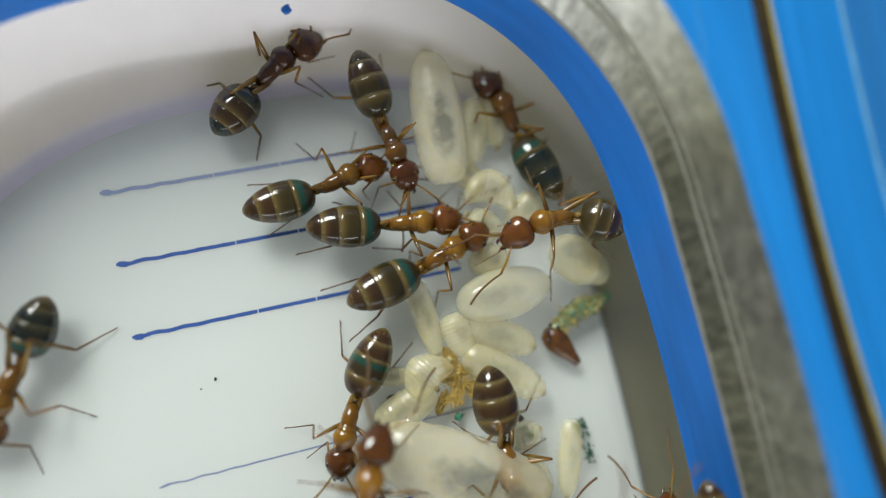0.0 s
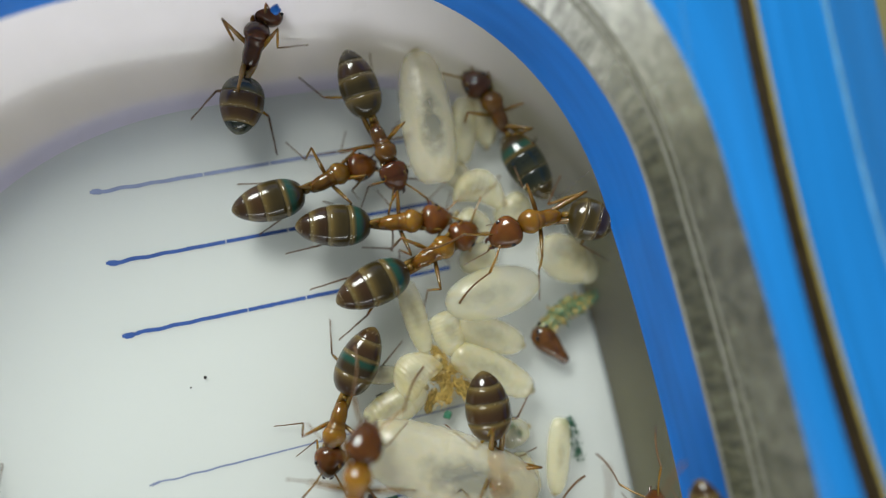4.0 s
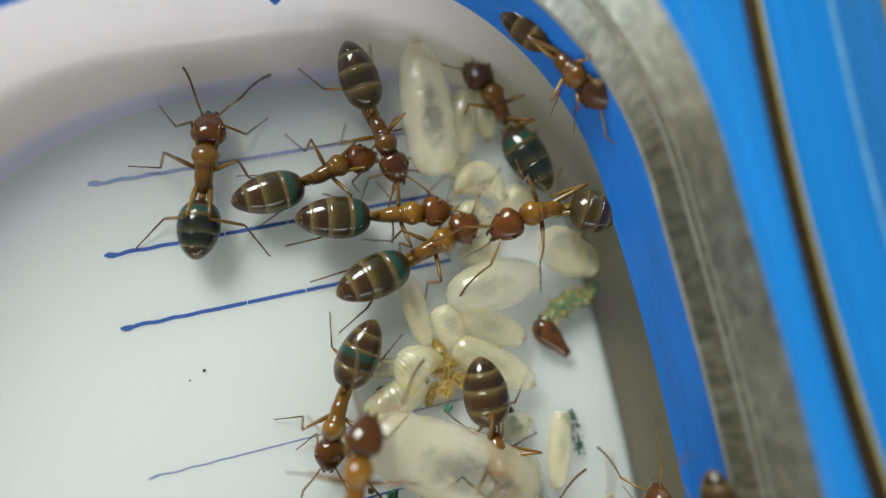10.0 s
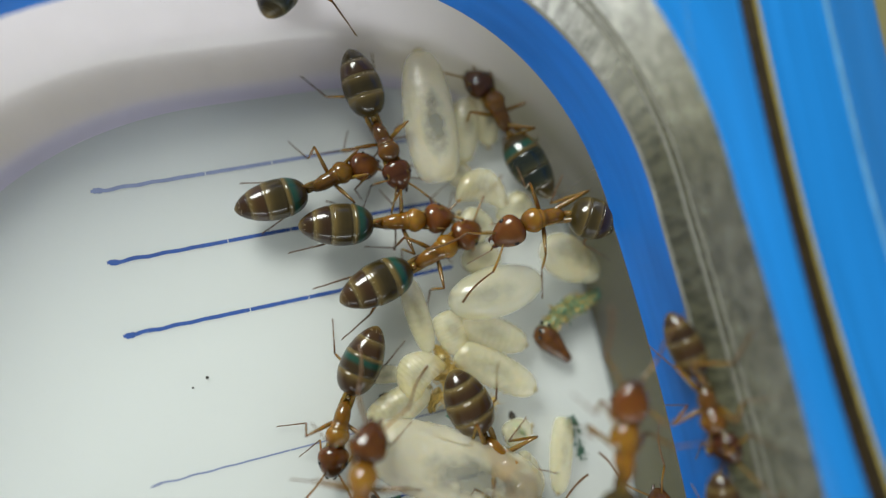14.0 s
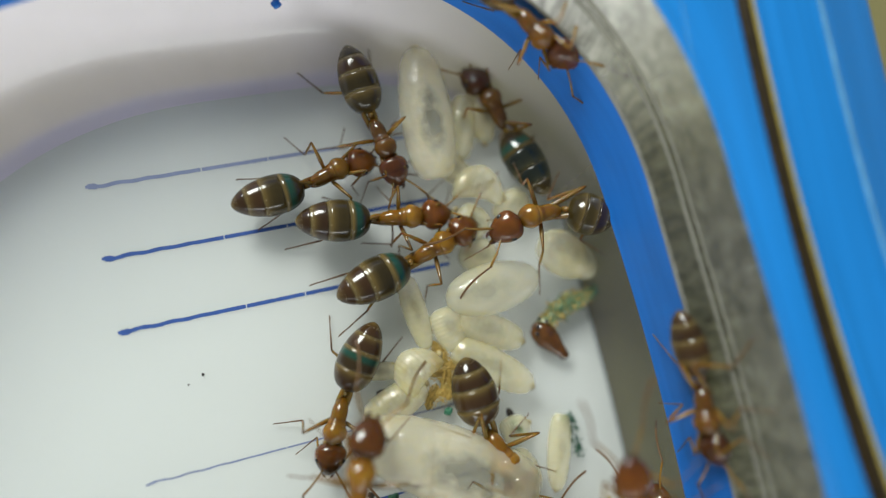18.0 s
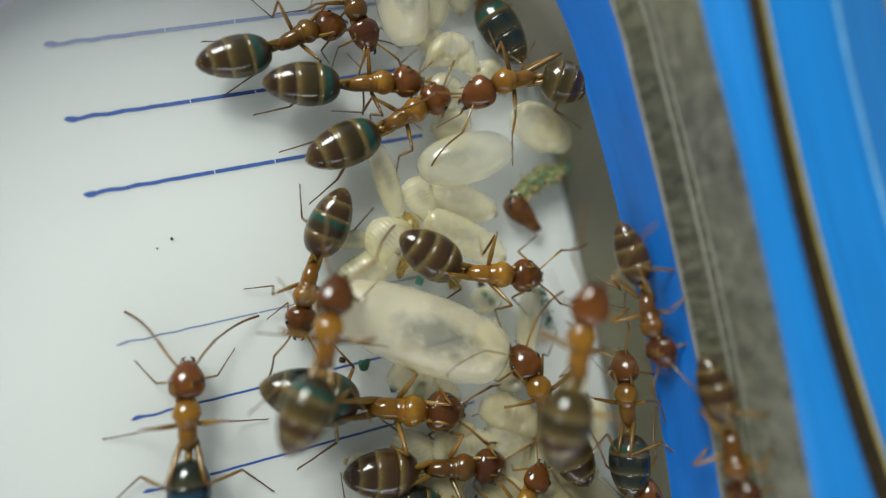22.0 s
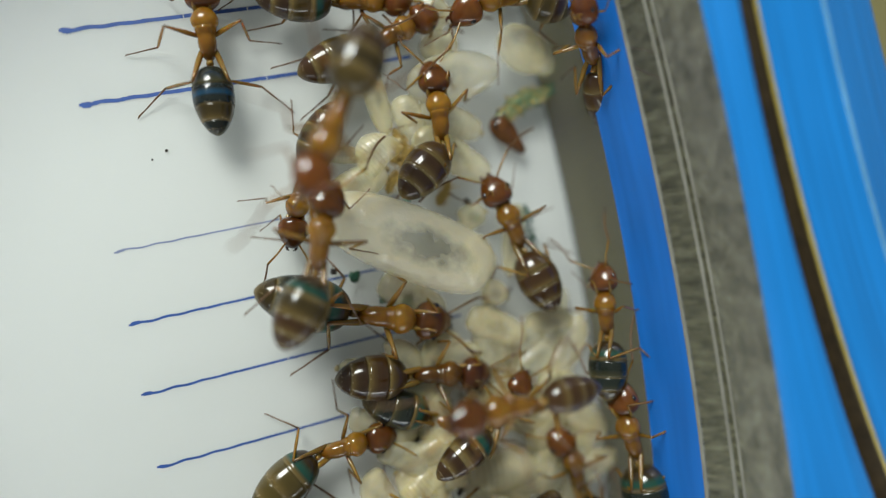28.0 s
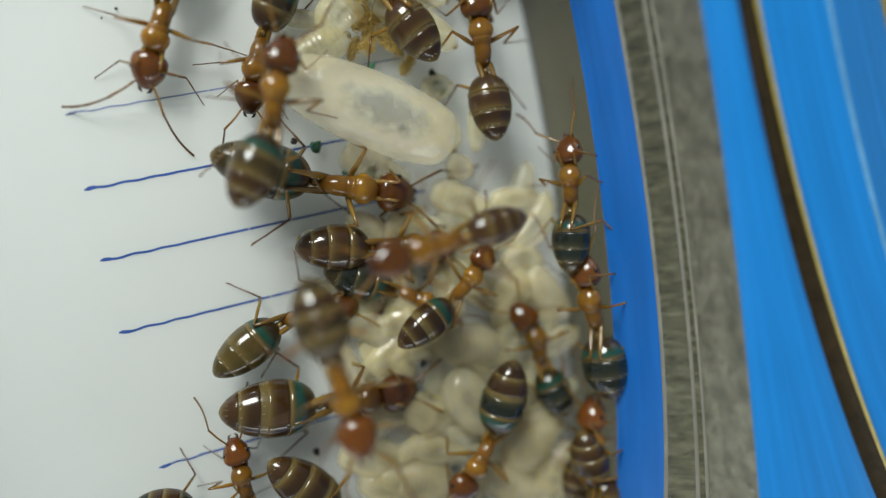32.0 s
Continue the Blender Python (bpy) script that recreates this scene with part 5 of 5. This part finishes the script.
    march(turner, turner_legs, [
        (0.00, (7.61, -5.92, 1.00), (0.23, -0.97, 0.00)),
        (6.00, (7.66, -6.30, 1.00), (0.17, -0.98, 0.00)),
        (9.00, (7.60, -6.14, 1.00), (0.20, -0.98, 0.00)),
        (12.00, (7.71, -5.62, 1.00), (0.39, -0.92, 0.00)),
        (13.00, (7.78, -6.09, 1.00), (0.63, -0.77, 0.00)),
        (14.00, (7.56, -5.74, 1.00), (0.58, -0.81, 0.00)),
        (14.50, (7.56, -5.78, 1.00), (0.56, -0.83, 0.00)),
        (17.00, (7.51, -5.48, 1.00), (0.60, -0.80, 0.00)),
        (18.00, (7.65, -5.63, 1.00), (0.52, -0.85, 0.00)),
        (19.00, (7.79, -6.01, 1.00), (0.63, -0.78, 0.00)),
        (20.00, (7.82, -5.59, 1.00), (0.78, -0.63, 0.00)),
        (21.00, (8.28, -5.10, 1.00), (0.97, -0.23, 0.00)),
        (22.00, (8.46, -3.82, 1.00), (1.00, -0.05, 0.00)),
        (23.00, (8.35, -3.83, 1.00), (0.99, 0.13, 0.00)),
        (24.00, (8.43, -2.86, 1.00), (0.97, 0.25, 0.00)),
        (25.00, (8.31, -2.39, 1.00), (0.85, 0.53, 0.00)),
        (27.50, (6.03, -1.50, 1.00), (0.38, 0.93, 0.00)),
        (28.00, (6.88, -0.83, 1.00), (-0.14, 0.99, 0.00)),
        (28.50, (6.12, -0.94, 1.00), (0.18, 0.98, 0.00)),
        (29.00, (5.81, -0.84, 1.00), (-0.27, 0.96, 0.00)),
        (29.25, (5.36, -1.21, 1.00), (-0.24, 0.97, 0.00)),
        (29.50, (5.14, -0.97, 1.00), (-0.45, 0.89, 0.00)),
        (30.00, (5.71, -0.84, 1.00), (-0.57, 0.82, 0.00)),
        (30.50, (5.76, -0.80, 1.00), (-0.61, 0.79, 0.00)),
        (32.00, (5.76, -0.80, 1.00), (-0.61, 0.79, 0.00))], (0.00, 0.00, 1.00))
    march(climber, climber_legs, [
        (0.00, (10.37, -11.27, 0.80), (-0.42, 0.91, 0.00)),
        (20.00, (10.37, -11.27, 0.80), (-0.42, 0.91, 0.00)),
        (20.50, (10.11, -10.50, 0.80), (-0.48, 0.88, 0.00)),
        (21.00, (10.85, -9.58, 0.80), (-0.56, 0.83, 0.00)),
        (21.50, (10.78, -8.93, 0.80), (-0.42, 0.91, 0.00)),
        (22.00, (10.95, -9.14, 0.80), (-0.45, 0.89, 0.00)),
        (22.50, (10.70, -9.37, 0.80), (-0.47, 0.88, 0.00)),
        (23.00, (10.85, -8.69, 0.80), (-0.41, 0.91, 0.00)),
        (23.50, (10.63, -7.93, 0.80), (-0.37, 0.93, 0.00)),
        (24.00, (10.47, -7.38, 0.80), (-0.30, 0.95, 0.00)),
        (24.50, (10.64, -6.98, 0.80), (-0.10, 0.99, 0.00)),
        (25.00, (11.09, -6.78, 0.80), (0.01, 1.00, 0.00)),
        (27.50, (10.25, -5.55, 0.80), (-0.45, 0.89, 0.00)),
        (28.00, (10.30, -5.48, 0.80), (-0.45, 0.89, 0.00)),
        (29.00, (9.64, -4.42, 0.80), (-0.24, 0.97, 0.00)),
        (30.00, (10.30, -4.18, 0.80), (-0.12, 0.99, 0.00)),
        (32.00, (10.45, -3.21, 0.80), (-0.15, 0.99, 0.00))], (0.00, 0.00, 1.00))
    march(wall_runner, wall_runner_legs, [
        (0.00, (5.27, 20.49, 5.57), (0.70, -0.71, 0.00)),
        (8.40, (5.27, 20.49, 5.57), (0.70, -0.71, 0.00)),
        (9.20, (7.00, 14.22, 5.57), (0.74, -0.68, 0.00)),
        (9.50, (8.24, 11.79, 5.28), (0.78, -0.60, -0.15)),
        (10.00, (10.35, 9.94, 4.59), (0.60, -0.76, 0.23)),
        (10.50, (12.21, 6.97, 4.56), (0.31, -0.91, 0.29)),
        (11.00, (13.49, 2.88, 5.76), (0.29, -0.95, 0.13)),
        (11.50, (13.66, 1.59, 5.40), (0.21, -0.98, -0.04)),
        (12.00, (13.69, 1.37, 5.28), (0.21, -0.98, -0.06)),
        (12.50, (13.72, 0.94, 4.74), (0.21, -0.98, -0.05)),
        (13.00, (14.22, -0.43, 5.70), (0.21, -0.98, -0.02)),
        (13.50, (14.73, -2.51, 5.79), (0.21, -0.98, 0.00)),
        (14.00, (15.04, -3.15, 6.06), (0.29, -0.96, 0.05)),
        (14.50, (14.96, -3.17, 5.97), (0.26, -0.96, 0.04)),
        (16.50, (14.82, -3.26, 5.67), (0.19, -0.98, -0.03)),
        (17.00, (14.89, -3.26, 5.82), (0.19, -0.98, -0.03)),
        (18.00, (14.99, -3.45, 5.94), (0.19, -0.98, -0.06)),
        (19.00, (15.15, -3.18, 6.12), (0.10, -0.99, -0.12)),
        (20.00, (16.01, -5.95, 6.30), (0.22, -0.97, 0.03)),
        (21.00, (16.81, -7.78, 7.20), (0.20, -0.98, 0.09)),
        (21.50, (17.02, -9.35, 7.02), (0.19, -0.98, 0.07)),
        (22.00, (17.05, -10.32, 6.63), (0.19, -0.98, 0.07)),
        (23.00, (17.27, -11.43, 6.75), (0.16, -0.99, -0.01)),
        (23.50, (17.67, -14.84, 6.42), (0.14, -0.99, 0.01)),
        (24.00, (18.19, -16.73, 7.20), (0.15, -0.98, 0.09)),
        (25.00, (18.77, -20.02, 7.80), (0.13, -0.98, 0.12)),
        (26.50, (19.75, -28.16, 8.07), (0.21, -0.98, 0.00)),
        (28.00, (20.02, -35.66, 8.07), (0.21, -0.98, 0.00)),
        (32.00, (20.02, -35.66, 8.07), (0.21, -0.98, 0.00))], (-0.85, -0.19, 0.50))
    march(wall_walker, wall_walker_legs, [
        (0.00, (4.85, 21.26, 5.57), (0.70, -0.71, 0.00)),
        (16.40, (4.85, 21.26, 5.57), (0.70, -0.71, 0.00)),
        (17.40, (6.81, 15.10, 5.57), (0.74, -0.67, 0.00)),
        (18.00, (8.54, 11.48, 5.40), (0.76, -0.65, -0.06)),
        (18.50, (10.56, 9.36, 4.20), (0.52, -0.85, -0.01)),
        (19.00, (12.79, 3.88, 4.26), (0.22, -0.98, 0.03)),
        (19.50, (13.19, 2.44, 4.92), (0.24, -0.96, 0.15)),
        (20.00, (13.21, 2.15, 4.56), (0.22, -0.98, -0.01)),
        (20.50, (13.38, 1.53, 4.77), (0.21, -0.98, -0.07)),
        (21.00, (13.83, -0.56, 4.59), (0.20, -0.98, -0.08)),
        (21.50, (14.42, -3.22, 4.65), (0.22, -0.98, 0.01)),
        (22.00, (14.85, -5.24, 4.65), (0.22, -0.97, 0.12)),
        (22.50, (15.10, -6.45, 4.71), (0.22, -0.96, 0.20)),
        (23.00, (15.28, -6.81, 5.25), (0.23, -0.95, 0.22)),
        (23.50, (15.15, -6.76, 4.56), (0.21, -0.95, 0.22)),
        (24.00, (15.16, -6.59, 4.89), (0.22, -0.94, 0.24)),
        (24.50, (15.57, -8.16, 5.52), (0.25, -0.95, 0.17)),
        (25.00, (16.38, -9.99, 6.18), (0.25, -0.97, 0.06)),
        (25.60, (16.37, -10.61, 6.09), (0.20, -0.98, 0.03)),
        (25.90, (16.15, -10.62, 5.82), (-0.06, -0.57, -0.82)),
        (26.20, (15.87, -9.97, 5.43), (-0.08, -0.14, -0.99)),
        (26.50, (15.47, -7.87, 5.25), (-0.22, 0.58, -0.78)),
        (26.80, (14.78, -4.61, 5.10), (-0.22, 0.98, -0.03)),
        (27.50, (13.52, 1.27, 5.31), (-0.21, 0.98, 0.00)),
        (28.00, (13.14, 2.40, 4.53), (-0.47, 0.71, 0.52)),
        (28.50, (11.89, 3.29, 5.57), (-0.21, 0.98, 0.00)),
        (30.00, (12.01, 4.43, 5.57), (-0.16, 0.99, 0.00)),
        (32.00, (12.01, 4.43, 5.57), (-0.16, 0.99, 0.00))], (-0.85, -0.19, 0.50))
    march(cover_walker, cover_walker_legs, [
        (0.00, (11.28, -9.92, 7.45), (0.01, 1.00, 0.00)),
        (11.00, (11.28, -9.92, 7.45), (0.01, 1.00, 0.00)),
        (11.50, (11.42, -7.94, 7.45), (0.02, 1.00, 0.00)),
        (12.00, (10.77, -6.49, 7.45), (-0.06, 1.00, 0.00)),
        (12.50, (10.71, -5.14, 7.45), (-0.07, 1.00, 0.00)),
        (13.00, (10.53, -4.54, 7.45), (-0.20, 0.98, 0.00)),
        (13.50, (10.44, -3.98, 7.45), (-0.20, 0.98, 0.00)),
        (14.00, (10.89, -4.79, 7.45), (0.10, 0.99, 0.00)),
        (14.50, (11.39, -5.15, 7.45), (-0.23, 0.97, 0.00)),
        (16.50, (11.86, -7.10, 7.45), (-0.15, 0.99, 0.00)),
        (17.00, (12.40, -6.95, 7.45), (-0.18, 0.98, 0.00)),
        (18.00, (11.54, -7.55, 7.45), (-0.27, 0.96, 0.00)),
        (19.00, (12.79, -9.77, 7.45), (-0.19, 0.98, 0.00)),
        (20.00, (13.18, -10.60, 7.45), (-0.09, 1.00, 0.00)),
        (20.50, (12.26, -9.56, 7.45), (0.47, 0.88, 0.00)),
        (21.00, (11.36, -8.91, 7.45), (0.72, 0.70, 0.00)),
        (21.50, (11.04, -7.79, 7.45), (0.40, 0.92, 0.00)),
        (22.00, (10.52, -6.63, 7.45), (0.21, 0.98, 0.00)),
        (22.50, (10.36, -5.00, 7.45), (0.11, 0.99, 0.00)),
        (23.00, (9.92, -3.44, 7.45), (-0.16, 0.99, 0.00)),
        (23.50, (9.45, -1.78, 7.45), (-0.10, 1.00, 0.00)),
        (24.00, (7.66, -0.51, 7.45), (-0.42, 0.91, 0.00)),
        (24.50, (5.18, 0.96, 7.45), (-0.56, 0.83, 0.00)),
        (25.00, (4.66, 2.31, 7.45), (-0.66, 0.76, 0.00)),
        (25.50, (4.02, 3.21, 7.45), (-0.84, 0.55, 0.00)),
        (26.50, (2.33, 2.76, 7.45), (-0.98, -0.20, 0.00)),
        (27.50, (0.62, 0.10, 7.45), (-0.91, -0.40, 0.00)),
        (28.00, (1.91, -2.38, 7.45), (-0.37, -0.93, 0.00)),
        (28.50, (0.02, -6.92, 7.45), (-0.49, -0.87, 0.00)),
        (29.00, (-0.04, -10.81, 7.45), (-0.47, -0.88, 0.00)),
        (29.25, (-0.69, -12.23, 7.45), (-0.47, -0.88, 0.00)),
        (29.50, (0.39, -12.81, 7.45), (-0.19, -0.98, 0.00)),
        (30.00, (1.24, -14.53, 7.45), (-0.15, -0.99, 0.00)),
        (30.50, (1.60, -14.97, 7.45), (0.16, -0.99, 0.00)),
        (31.00, (2.64, -15.15, 7.45), (0.27, -0.96, 0.00)),
        (32.00, (3.93, -16.64, 7.45), (0.30, -0.95, 0.00))], (0.00, 0.00, -1.00))
    march(cover_rester, cover_rester_legs, [
        (0.00, (18.40, -17.62, 9.35), (-0.53, -0.85, 0.00)),
        (22.40, (18.40, -17.62, 9.35), (-0.53, -0.85, 0.00)),
        (23.40, (16.04, -13.29, 8.85), (-0.56, -0.83, 0.00)),
        (24.00, (15.02, -10.81, 8.45), (-0.45, -0.89, 0.00)),
        (25.00, (13.51, -13.37, 7.45), (-0.86, -0.52, 0.00)),
        (27.50, (7.91, -12.22, 7.45), (-0.99, -0.15, 0.00)),
        (28.00, (8.52, -12.34, 7.45), (-0.99, -0.15, 0.00)),
        (29.00, (8.27, -11.93, 7.45), (-0.98, -0.20, 0.00)),
        (30.00, (8.24, -12.20, 7.45), (-0.94, -0.35, 0.00)),
        (32.00, (7.28, -11.54, 7.45), (-0.96, -0.29, 0.00))], (0.00, 0.00, -1.00))
    wag(turner, [(0, 0), (12, 0), (14, -8), (17, -13), (19, -13), (21, -25), (23, -31), (25, -42), (27.5, -34), (28, -48), (28.5, -25), (29, -42), (29.5, 5), (30, 0), (32, 0)])


motions()
